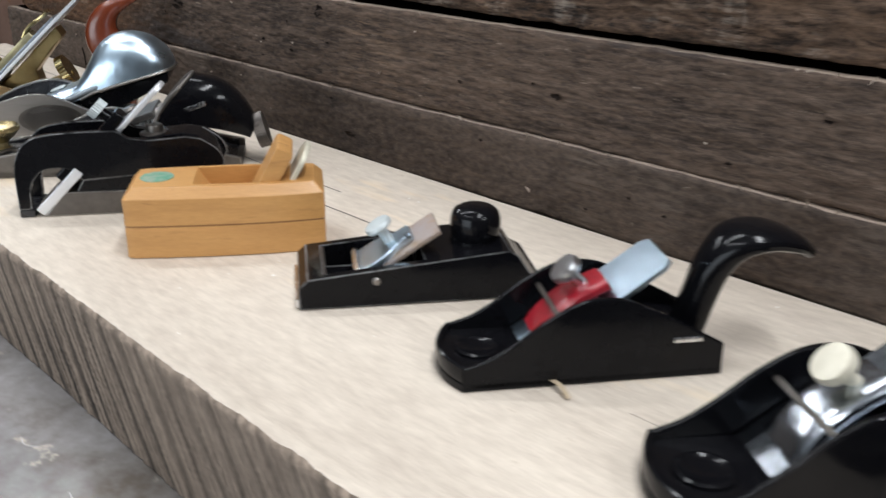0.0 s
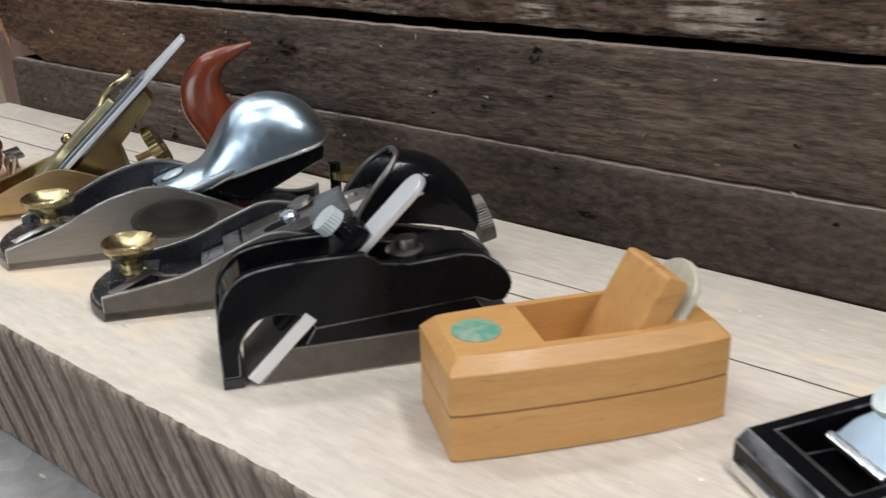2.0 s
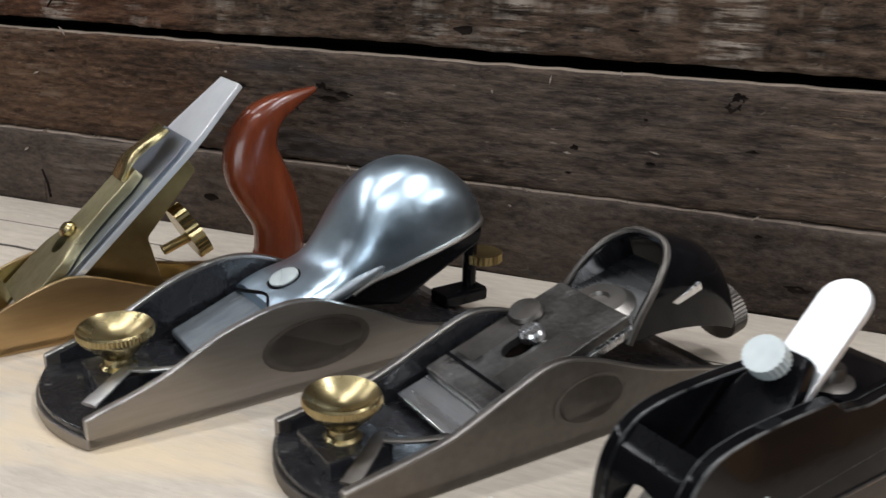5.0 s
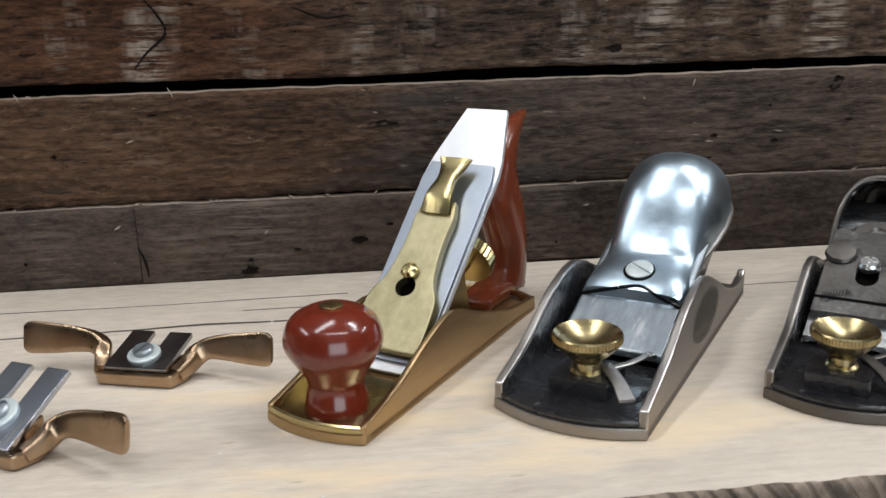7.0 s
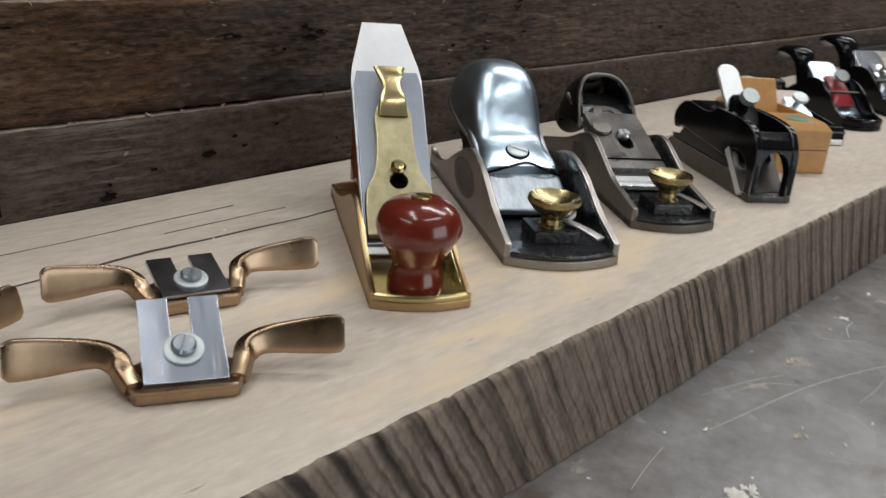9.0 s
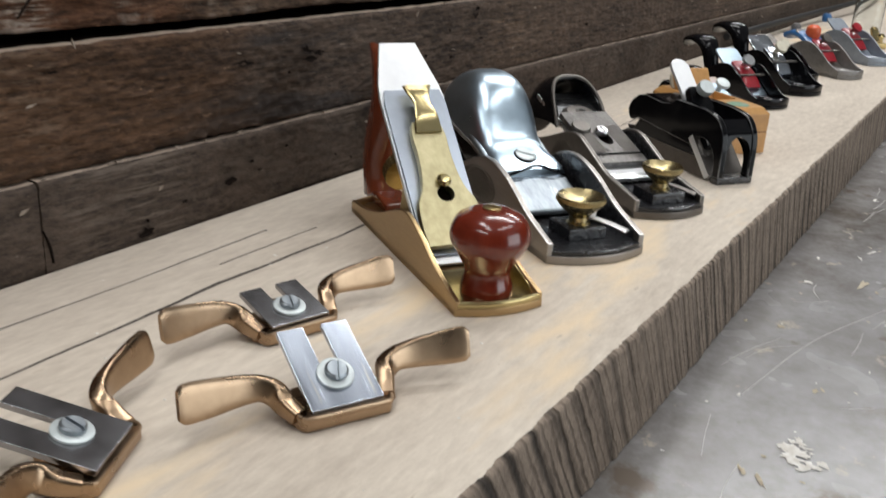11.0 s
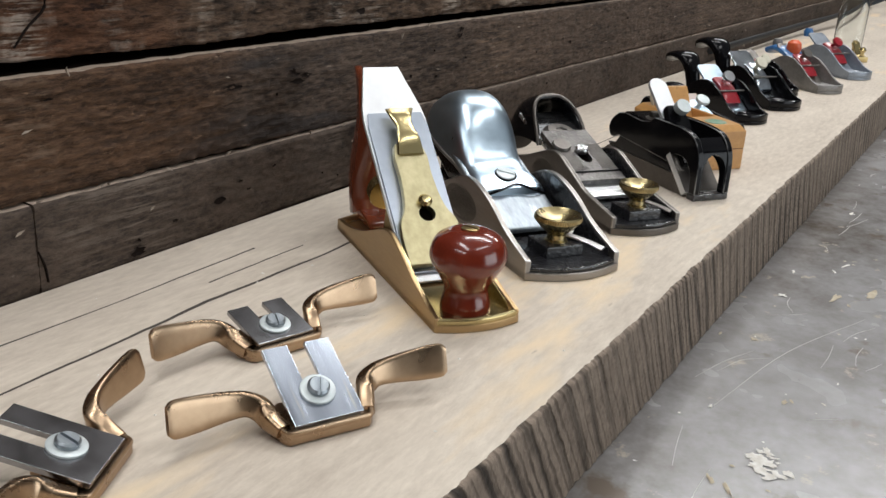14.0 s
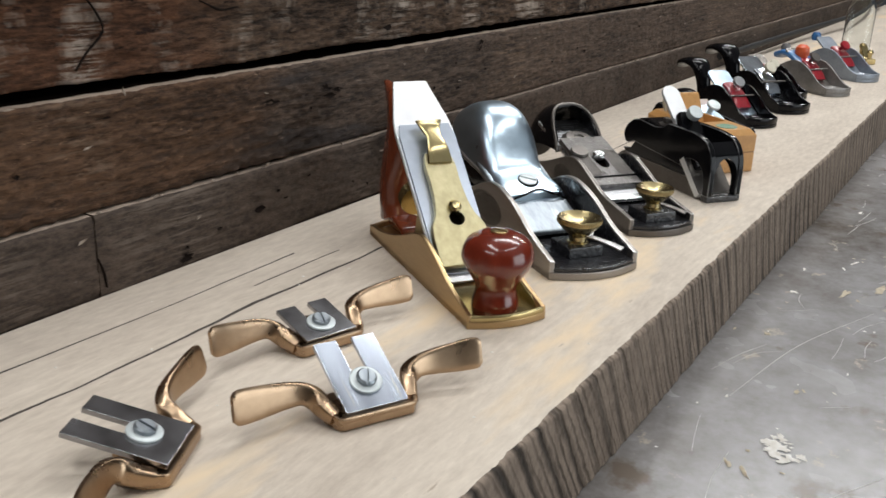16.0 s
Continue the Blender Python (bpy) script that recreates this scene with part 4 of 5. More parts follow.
def bronze_plane():
    root = thing("smoothing_plane", stand(-0.4328, 0.0560, 55, 0.98), "small bronze smoothing plane with red lacquered wooden knob and handle", "hand plane", "row of planes")
    W, L, wall = 0.042, 0.144, 0.0026
    arc = [(-0.0045 * (1 - (2 * k / 10 - 1) ** 2), W / 2 - W * k / 10) for k in range(11)]
    part("sole", prism(arc + [(L, -W / 2), (L + 0.003, 0), (L, W / 2)], 0, 0.0038, "z", 0.0005), M_BRONZE, root)
    rim = [(x + 0.0002, y) for x, y in arc]
    part("toe_rim", sweep([Vector((x + 0.0012, y * 0.97, 0.0048)) for x, y in rim], [(0.0018, 0.0012)] * 11, 8, (0, 0, 1)), M_BRASS, root, "polished brass toe rim")
    part("toe_floor", prism([(x + 0.002, y * 0.95) for x, y in arc] + [(0.04, -W / 2 + wall), (0.04, W / 2 - wall)], 0.0038, 0.0046, "z"), M_BRASS, root, "polished brass toe bed")
    top = cheek_line([(0, 0.0068), (0.017, 0.0110), (0.030, 0.0155), (0.043, 0.0215), (0.059, 0.0268), (0.070, 0.0258), (0.084, 0.0205), (0.100, 0.0145), (0.122, 0.0090), (L, 0.0068)])
    for s in (-1, 1):
        poly = [(0.0, 0.0002)] + top + [(L, 0.0002)]
        a, b = s * W / 2, s * (W / 2 - wall)
        part("cheek", prism(poly, min(a, b), max(a, b), "y", 0.0008), M_BRONZE, root)
        poly = [(0.004, 0.004)] + [(x, z - 0.001) for x, z in top if 0.004 < x < L - 0.004] + [(L - 0.004, 0.004)]
        a, b = s * (W / 2 - wall), s * (W / 2 - wall - 0.0004)
        part("lining", prism(poly, min(a, b), max(a, b), "y"), M_BRASS, root, "polished brass inner face")
    # iron, cap iron and lever cap lie on one slope
    slope = pose(0.0455, 0, 0.0040, 0, -43.5, 0)
    iron = [(0, -0.0165), (0.095, -0.0175), (0.103, -0.0165), (0.130, -0.0100), (0.130, 0.0100), (0.103, 0.0165), (0.095, 0.0175), (0, 0.0165)]
    part("cutting_iron", moved(prism(iron, 0, 0.0026, "z", 0.0004), slope), M_SATIN, root, "bright steel cutting iron with clipped corners")
    chip = [(0.004, -0.0162), (0.090, -0.0166), (0.0985, -0.0150), (0.0985, 0.0150), (0.090, 0.0166), (0.004, 0.0162)]
    part("cap_iron", moved(prism(chip, 0.0027, 0.0047, "z", 0.0004), slope), M_CHIP, root, "dull steel cap iron")
    half = cheek_line([(0.006, 0.0160), (0.020, 0.0160), (0.030, 0.0150), (0.037, 0.0115), (0.046, 0.0096), (0.058, 0.0088), (0.068, 0.0090), (0.076, 0.0072)], 26)
    outline = [(a, -b) for a, b in half] + [(a, b) for a, b in reversed(half)]
    hole = [(0.034 + 0.0044 * math.cos(t * 0.3142), 0.0044 * math.sin(t * 0.3142)) for t in range(20)] 
    slot = [(0.034, -0.0024), (0.0435, -0.0024), (0.0435, 0.0024), (0.034, 0.0024)]
    cap = carved(carved(prism(outline, 0.0050, 0.0098, "z", 0.0010), prism(hole, 0, 0.02, "z")), prism(slot, 0.001, 0.021, "z"))
    cap = part("lever_cap", moved(cap, slope), M_BRASS_PALE, root, "waisted pale brass lever cap with keyhole")
    part("keyhole_floor", moved(box(0.028, 0.045, -0.005, 0.005, 0.0049, 0.0053), slope), M_GAP, root)
    part("cap_screw", moved(revolve([(0, 0.004), (0.0028, 0.004), (0.0028, 0.010), (0.0036, 0.0105), (0.0036, 0.012), (0.0022, 0.0135), (0, 0.0138)], 20, pose(0.0405, 0, 0)), slope), M_BRASS, root, "brass cap screw")
    cam_path = spline([(0.069, 0, 0.0098), (0.077, 0, 0.0122), (0.085, 0, 0.0114), (0.092, 0, 0.0102), (0.0965, 0, 0.0106)], 16)
    widths = spline([(0.0072, 0, 0), (0.0062, 0, 0), (0.0045, 0, 0), (0.0060, 0, 0), (0.0078, 0, 0)], 16)
    part("cap_cam", moved(sweep(cam_path, [(w.x, 0.0016) for w in widths], 14, (0, 1, 0), 0.6), slope), M_BRASS, root, "flared brass cam lever")
    part("frog", prism([(0.055, 0.004), (0.106, 0.004), (0.100, 0.016), (0.096, 0.034), (0.118, 0.060), (0.114, 0.067), (0.056, 0.0100)], -0.0095, 0.0095, "y", 0.0012), M_BRASS_OLD, root, "brass frog")
    part("adjuster_wheel", moved(knurled(0.0128, 0.006, n=64, depth=0.0006), pose(0.1135, 0, 0.0300, 0, 62, 0)), M_BRASS, root, "knurled brass depth wheel")
    part("adjuster_stud", moved(revolve([(0, 0), (0.0022, 0), (0.0022, 0.018), (0, 0.018)], 12), pose(0.104, 0, 0.024, 0, 70, 0)), M_BRASS_OLD, root)
    prof = spline([(0.0118, 0.0045, 0), (0.0114, 0.008, 0), (0.0103, 0.0125, 0), (0.0105, 0.0160, 0), (0.0135, 0.0215, 0), (0.0172, 0.0280, 0), (0.0176, 0.0330, 0), (0.0150, 0.0390, 0), (0.0090, 0.0425, 0), (0.0045, 0.0432, 0)], 36)
    knob = part("front_knob", revolve([(0, 0.0045)] + [(p.x, p.y) for p in prof] + [(0, 0.0432)], 40, pose(0.0140, 0, 0)), M_RED_WOOD, root, "turned red lacquered knob")
    slotted_screw("knob_screw", 0.0042, 0.0012, knob, pose(0.0140, 0, 0.0430, 0, 0, 35), M_BRASS_OLD)
    centre = spline([(0.1540, 0, 0.0060), (0.1570, 0, 0.016), (0.1565, 0, 0.030), (0.1520, 0, 0.043), (0.1465, 0, 0.056), (0.1470, 0, 0.0685), (0.1560, 0, 0.0800), (0.1770, 0, 0.0885)], 40)
    size = spline([(0.0092, 0.0120, 0), (0.0092, 0.0112, 0), (0.0094, 0.0115, 0), (0.0095, 0.0132, 0), (0.0095, 0.0135, 0), (0.0088, 0.0110, 0), (0.0070, 0.0068, 0), (0.0018, 0.0012, 0)], 40)
    handle = sweep(centre, [(max(0.0010, s.x), max(0.0008, s.y)) for s in size], 22, (0, 1, 0), 0.85)
    part("rear_handle", handle, M_RED_HANDLE, root, "curved red-brown wooden rear handle")
    part("handle_foot", prism([(0.122, 0.0038), (0.164, 0.0038), (0.163, 0.0085), (0.140, 0.0115), (0.124, 0.0090)], -0.0082, 0.0082, "y", 0.002), M_RED_HANDLE, root)
    part("heel_lip", sweep(spline([(L - 0.002, W / 2 - 0.001, 0.0052), (L + 0.003, 0.008, 0.0056), (L + 0.003, -0.008, 0.0056), (L - 0.002, -W / 2 + 0.001, 0.0052)], 14), [(0.0020, 0.0016)] * 15, 8, (0, 0, 1)), M_BRONZE, root)


bronze_plane()


def rabbet_plane():
    root = thing("rabbet_plane", stand(-0.1538, 0.0322, 55, 0.95), "glossy black cast-iron rabbet plane with bright narrow iron", "hand plane", "row of planes")
    W, L = 0.0288, 0.114
    up = cheek_line([(0.000, 0.0045), (0.0003, 0.026), (0.003, 0.037), (0.0095, 0.0445), (0.020, 0.0475), (0.036, 0.0485), (0.054, 0.0485)], 26)
    right = up + [(0.060, 0.0440), (0.070, 0.0425), (0.090, 0.0440)] + cheek_line([(0.098, 0.0425), (0.106, 0.0365), (0.1095, 0.029), (0.1065, 0.0225), (0.1015, 0.0220)], 14) + [(0.0950, 0.0248), (0.0345, 0.0205)]
    throat = cheek_line([(0.0315, 0.0262), (0.0240, 0.0280), (0.0160, 0.0274), (0.0108, 0.0232), (0.0074, 0.0165), (0.0066, 0.0046)], 14)
    for s in (-1, 1):
        a, b = s * W / 2, s * (W / 2 - 0.0042)
        lo, hi = min(a, b), max(a, b)
        part("cheek", prism(right + throat, lo, hi, "y", 0.0006, 2, 1), [M_BLACK, M_RUBBED], root)
        part("ledge", prism([(0.0300, 0.0130), (0.1060, 0.0130), (0.1100, 0.0165), (0.1000, 0.0180), (0.0950, 0.0248), (0.0345, 0.0205)], lo + 0.0010, hi - 0.0010, "y", 0.0006, 2, 1), [M_BLACK, M_RUBBED], root, "recessed black side")
    part("toe_sole", prism([(0.0, 0.0), (0.0078, 0.0), (0.0078, 0.0044), (0.0, 0.0044)], -W / 2, W / 2, "y", 0.0006), M_BLACK_WORN, root, "worn black toe")
    part("sole", prism([(0.0125, 0.0), (L, 0.0), (L, 0.0100), (0.108, 0.0140), (0.0245, 0.0140)], -W / 2, W / 2, "y", 0.0006, 2, 1), [M_STEEL_DARK, M_RUBBED_STEEL], root, "bare steel sole")
    web = prism(cheek_line([(0.0006, 0.0044), (0.0011, 0.026), (0.0036, 0.0365), (0.0100, 0.0436)], 12) + cheek_line([(0.0130, 0.0400), (0.0085, 0.034), (0.0062, 0.026), (0.0058, 0.0044)], 12), -W / 2 + 0.004, W / 2 - 0.004, "y")
    arch = [(-0.0092, 0.003), (0.0092, 0.003)] + [(0.0096 * math.cos(t * 0.3142), 0.020 + 0.0130 * math.sin(t * 0.3142)) for t in range(11)]
    part("front_web", carved(web, prism(arch, -0.01, 0.02, "x")), M_BLACK, root, "black front with arched opening")
    part("rear_body", prism([(0.056, 0.026), (0.094, 0.026), (0.104, 0.0245), (0.1075, 0.030), (0.104, 0.0375), (0.096, 0.0435), (0.088, 0.0452), (0.066, 0.0425), (0.058, 0.034)], -W / 2 + 0.004, W / 2 - 0.004, "y", 0.001), M_BLACK, root)
    slope = pose(0.0125, 0, 0.0005, 0, -46.0, 0)
    tang = [(0.033, -0.0075), (0.090, -0.0075)] + [(0.0905 + 0.0075 * math.cos(t * 0.2618 - math.pi / 2), 0.0075 * math.sin(t * 0.2618 - math.pi / 2)) for t in range(1, 12)] + [(0.090, 0.0075), (0.033, 0.0075)]
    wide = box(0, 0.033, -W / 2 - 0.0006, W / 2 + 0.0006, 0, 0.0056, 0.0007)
    # Upper face takes the darker steel to paint its shade inside the throat.
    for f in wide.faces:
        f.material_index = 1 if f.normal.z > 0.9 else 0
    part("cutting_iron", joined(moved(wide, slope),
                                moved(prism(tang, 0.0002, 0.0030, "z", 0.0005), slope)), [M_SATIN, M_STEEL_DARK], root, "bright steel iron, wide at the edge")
    part("lever_cap", moved(prism([(0.020, -0.010), (0.054, -0.0095), (0.070, -0.006), (0.070, 0.006), (0.054, 0.0095), (0.020, 0.010)], 0.0034, 0.0100, "z", 0.0016), slope), M_BLACK, root, "black lever cap")
    screw = part("thumb_screw", moved(knurled(0.0058, 0.0050, n=48, depth=0.0004), slope @ pose(0.0630, 0, 0.0150)), M_ZINC, root, "knurled bright thumb screw")
    part("screw_shank", moved(revolve([(0, 0), (0.0030, 0), (0.0030, 0.0085), (0, 0.0085)], 16), slope @ pose(0.0630, 0, 0.0085)), M_BLACK, screw)
    part("rear_nut", revolve([(0, 0), (0.0080, 0), (0.0084, 0.0012), (0.0068, 0.0022), (0.0046, 0.0024), (0.0046, 0.0050), (0.0040, 0.0062), (0, 0.0062)], 24), M_STEEL_DARK, root, "tarnished bronze-coloured nut", pose(0.0725, 0, 0.0418))


rabbet_plane()


def wooden_plane():
    root = thing("wooden_plane", stand(-0.0647, 0.0505, 54.5, 0.94, 0.96), "small orange-yellow beech smoothing plane with wedge and green medallion", "hand plane", "row of planes")
    L, W, H = 0.099, 0.0455, 0.0365

    def coffin(w, x0, x1):
        side = [(0, 0.418), (0.0010, 0.434), (0.0040, 0.449), (0.020, 0.478), (0.038, 0.494), (0.055, 0.5), (0.072, 0.492), (0.086, 0.468), (0.095, 0.444), (0.0982, 0.430), (0.099, 0.410)]
        return [(a, -b * w) for a, b in side] + [(a, b * w) for a, b in reversed(side)]

    def layer(z0, z1, shrink):
        rings = []
        for z, s in ((z0, 0), (z1 - shrink, 0), (z1, shrink)):
            k = 1 - 2 * s / W
            rings.append([(s * 0.9 + a * (1 - 1.8 * s / L), b * k, z) for a, b in coffin(W, 0, L)])
        return rings

    low = [[(a, b, z) for a, b in coffin(W, 0, L)] for z in (0, 0.0168)]
    part("lower_stock", bevelled(loft(low), 0.0007, 2, 50), M_BEECH, root)
    part("joint_line", loft([[(a * 0.994 + 0.0003, b * 0.990, z) for a, b in coffin(W, 0, L)] for z in (0.0166, 0.0176)]), M_BEECH_DARK, root, "dark glue line")
    up = bevelled(loft(layer(0.0174, H, 0.0050)), 0.0009, 2, 20)
    cutter = bmesh.new()
    tops = [(0.0285, -0.0140, 0.045), (0.0735, -0.0152, 0.045), (0.0735, 0.0152, 0.045), (0.0285, 0.0140, 0.045)]
    bots = [(0.045, -0.0135, 0.019), (0.0600, -0.0148, 0.019), (0.0600, 0.0148, 0.019), (0.045, 0.0135, 0.019)]
    cv = [[cutter.verts.new(p) for p in r] for r in (bots, tops)]
    cutter.faces.new(cv[0]), cutter.faces.new(cv[1][::-1])
    for i in range(4):
        cutter.faces.new((cv[0][i], cv[0][(i + 1) % 4], cv[1][(i + 1) % 4], cv[1][i]))
    part("upper_stock", carved(up, cutter), M_BEECH, root, "chamfered beech stock with open throat")
    part("wedge", prism([(0.0575, 0.0200), (0.0755, 0.0530), (0.0770, 0.0545), (0.0838, 0.0510), (0.0842, 0.0490), (0.0700, 0.0240)], -0.0146, 0.0146, "y", 0.0012), M_BEECH, root, "upright beech wedge with worn top")
    iron = prism([(0.0, -0.0130), (0.026, -0.0130)] + [(0.026 + 0.0120 * math.sin(t * 0.2618), -0.0130 * math.cos(t * 0.2618)) for t in range(1, 12)] + [(0.026, 0.0130), (0.0, 0.0130)], 0, 0.0028, "z", 0.0006)
    part("cutting_iron", moved(iron, pose(0.0742, 0, 0.0235, 0, -60, 0) @ pose(-0.004, 0, -0.0030)), M_CREAM, root, "round-topped cream-coloured iron")
    part("medallion", revolve([(0, 0), (0.0084, 0), (0.0084, 0.0006), (0.0076, 0.0009), (0, 0.0007)], 32), M_GREEN, root, "round green medallion", pose(0.0150, 0, H - 0.0002))


wooden_plane()


def black_plane():
    root = thing("block_plane", stand(0.0380, 0.0768, 55, 0.95, 0.97), "low black block plane with round black knob and steel lever cap", "hand plane", "row of planes")
    W = 0.043
    side = [(0, 0.0004), (0.0, 0.0108), (0.004, 0.0145), (0.094, 0.0235), (0.098, 0.0205), (0.103, 0.0125), (0.109, 0.0090), (0.1085, 0.006), (0.100, 0.0004)]
    stock = carved(prism(side, -W / 2, W / 2, "y"), box(0.011, 0.056, -W / 2 + 0.0048, W / 2 - 0.0048, 0.004, 0.06))
    # Paler bevels: rubbed edges, with the edge highlights put into the colour too.
    part("stock", bevelled(stock, 0.0005, 2, 30, 1), [M_BLACK, M_RUBBED], root, "black stock with open throat")
    part("toe_strip", box(-0.0016, 0.0002, -W / 2 + 0.002, W / 2 - 0.002, 0.0006, 0.0050, 0.0004), M_BRIGHT, root, "bright steel strip on the toe")
    part("cross_bar", box(0.0105, 0.0125, -W / 2 + 0.005, W / 2 - 0.005, 0.0120, 0.0148, 0.0004), M_STEEL_DARK, root)
    slope = pose(0.030, 0, 0.0075, 0, -33, 0)
    part("cutting_iron", moved(prism([(0, -0.0122), (0.041, -0.0122), (0.041, 0.0122), (0, 0.0122)], 0, 0.002, "z", 0.0003), slope), M_TAN_IRON, root, "stained steel iron")
    part("lever_cap", moved(prism([(0.000, -0.0124), (0.010, -0.0124), (0.017, -0.0100), (0.022, -0.0066), (0.029, -0.0060), (0.029, 0.0060), (0.022, 0.0066), (0.017, 0.0100), (0.010, 0.0124), (0.000, 0.0124)], 0.0022, 0.0062, "z", 0.0012), slope), M_CHROME, root, "plated lever cap")
    part("cap_edge", moved(box(-0.0012, 0.0020, -0.0124, 0.0124, 0.0055, 0.0082, 0.0008), slope), M_BRIGHT, root, "bright front edge")
    part("thumb_screw", moved(revolve([(0, 0.005), (0.0025, 0.005), (0.0025, 0.013), (0.0062, 0.0142), (0.0066, 0.0155), (0.0060, 0.0170), (0, 0.0175)], 28), slope @ pose(0.0185, 0, 0)), M_ZINC, root, "round bright thumb screw")
    prof = spline([(0.0095, 0.0195, 0), (0.0112, 0.024, 0), (0.0118, 0.0295, 0), (0.0106, 0.0355, 0), (0.0066, 0.0382, 0), (0.002, 0.0388, 0)], 20)
    part("rear_knob", revolve([(0, 0.0195)] + [(p.x, p.y) for p in prof] + [(0, 0.0388)], 36, pose(0.082, 0, 0)), M_BLACK, root, "round glossy black knob")
    part("knob_seat", revolve([(0, 0.0195), (0.0118, 0.0195), (0.0118, 0.0232), (0, 0.0232)], 30, pose(0.082, 0, 0)), M_BLACK, root)
    part("side_rivet", revolve([(0, 0), (0.0020, 0), (0.0014, 0.0008), (0, 0.001)], 14), M_STEEL, root, "", pose(0.034, -W / 2, 0.0122, 90, 0, 0))


black_plane()


def small_plane(x, y, turn, label, body, cap, iron, tail=False, screw=M_BRIGHT, lever=None, knob=None, scale=1.0, rear=None):
    """A small curved block plane; the tailed kind has a palm rest on a stalk behind."""
    root = thing("small_block_plane", stand(x, y, turn, 0.95) @ Matrix.Scale(scale, 4), label, "hand plane", "row of small planes")
    W, L, wall = 0.039, 0.098, 0.0024
    top = cheek_line([(0, 0.0095), (0.010, 0.0130), (0.020, 0.0195), (0.031, 0.0280), (0.044, 0.0345), (0.058, 0.0345), (0.072, 0.0280), (0.086, 0.0200), (L, 0.0130)])
    for s in (-1, 1):
        a, b = s * W / 2, s * (W / 2 - wall)
        part("cheek", prism([(0.0, 0.0006)] + top + [(L, 0.0006)], min(a, b), max(a, b), "y", 0.0008), body, root)
    arc = [(-0.007 * (1 - (2 * k / 10 - 1) ** 2), (W / 2 - W * k / 10)) for k in range(11)]
    part("sole", prism(arc + [(L, -W / 2), (L + 0.004, 0), (L, W / 2)], 0, 0.0035, "z", 0.0006), body, root)
    part("toe_floor", prism([(a * 0.9 + 0.0008, b * 0.96) for a, b in arc] + [(0.028, -W / 2 + wall), (0.028, W / 2 - wall)], 0.0035, 0.0075, "z", 0.0015), body, root)
    part("toe_dimple", revolve([(0.0088, 0), (0.0086, 0.0012), (0.0074, 0.0016), (0.0058, 0.0008), (0.0030, 0.0003), (0, 0.0002)], 28, pose(0.009, 0, 0.0073)), body, root, "shallow cupped finger rest")
    part("toe_rim", sweep([Vector((a * 0.93 + 0.0008, b * 0.955, 0.0068)) for a, b in arc], [(0.0034, 0.0012)] * 11, 10, (0, 0, 1), 0.6), body, root, "raised rounded toe rim")
    slope = pose(0.026, 0, 0.0050, 0, -37, 0)
    part("cutting_iron", moved(prism([(0, -0.0160), (0.030, -0.0160), (0.036, -0.0135), (0.062, -0.0130), (0.0655, -0.0105), (0.0655, 0.0105), (0.062, 0.0130), (0.036, 0.0135), (0.030, 0.0160), (0, 0.0160)], 0, 0.0022, "z", 0.0004), slope), iron, root, "steel cutting iron")
    lc = spline([(0.009, 0, 0.0042), (0.016, 0, 0.0068), (0.028, 0, 0.0080), (0.042, 0, 0.0055)], 16)
    part("lever_cap", moved(sweep(lc, [(0.0100 - 0.0022 * k / 16, 0.0026) for k in range(17)], 18, (0, 1, 0), 0.6), slope), cap, root, "rounded lever cap")
    part("cap_bar", moved(box(0.0195, 0.0215, -0.0170, 0.0170, 0.0102, 0.0116, 0.0005), slope), M_STEEL_DARK if body is M_BLACK else M_STEEL, root)
    part("thumb_screw", moved(revolve([(0, 0.009), (0.0022, 0.009), (0.0022, 0.0165), (0.0062, 0.0170), (0.0066, 0.0185), (0.0060, 0.0205), (0, 0.0208)], 26), slope @ pose(0.037, 0, 0) @ pose(0, 0, 0, 0, -12, 0)), screw, root, "round thumb screw")
    part("heel_block", prism([(0.070, 0.0035), (L, 0.0035), (L - 0.002, 0.0115), (0.080, 0.0150)], -W / 2 + wall, W / 2 - wall, "y", 0.001), body, root)
    if tail:
        path = spline([(0.0900, 0, 0.0100), (0.0945, 0, 0.0240), (0.0990, 0, 0.0380), (0.1060, 0, 0.0475), (0.1170, 0, 0.0500), (0.1280, 0, 0.0475), (0.1360, 0, 0.0425)], 30)
        size = spline([(0.0075, 0.0070, 0), (0.0068, 0.0066, 0), (0.0085, 0.0066, 0), (0.0120, 0.0060, 0), (0.0138, 0.0050, 0), (0.0125, 0.0042, 0), (0.0070, 0.0030, 0)], 30)
        part("tail", sweep(path, [(s.x, s.y) for s in size], 20, (0, 1, 0), 0.85), M_BLACK, root, "black curled palm rest on a stalk")
        part("tail_rivet", box(0.078, 0.089, -0.0200, -0.0185, 0.0150, 0.0172, 0.0005), M_BRIGHT, root)
    if lever:
        part("rear_lever", sweep(spline([(0.055, 0, 0.030), (0.066, 0, 0.037), (0.080, 0, 0.040), (0.092, 0, 0.036)], 14), [(0.014, 0.0045)] * 15, 16, (0, 1, 0), 0.7), lever, root, "painted rear palm rest")
    if knob:
        part("top_knob", revolve([(0, 0.034), (0.006, 0.034), (0.0085, 0.042), (0.0075, 0.049), (0.004, 0.052), (0, 0.0525)], 24, pose(0.062, 0, 0)), knob, root, "bright painted knob")
    if rear:
        part("rear_cap", revolve([(0, 0.040), (0.005, 0.040), (0.0058, 0.046), (0.004, 0.050), (0, 0.0505)], 20, pose(0.088, 0, 0)), rear, root)
    return root


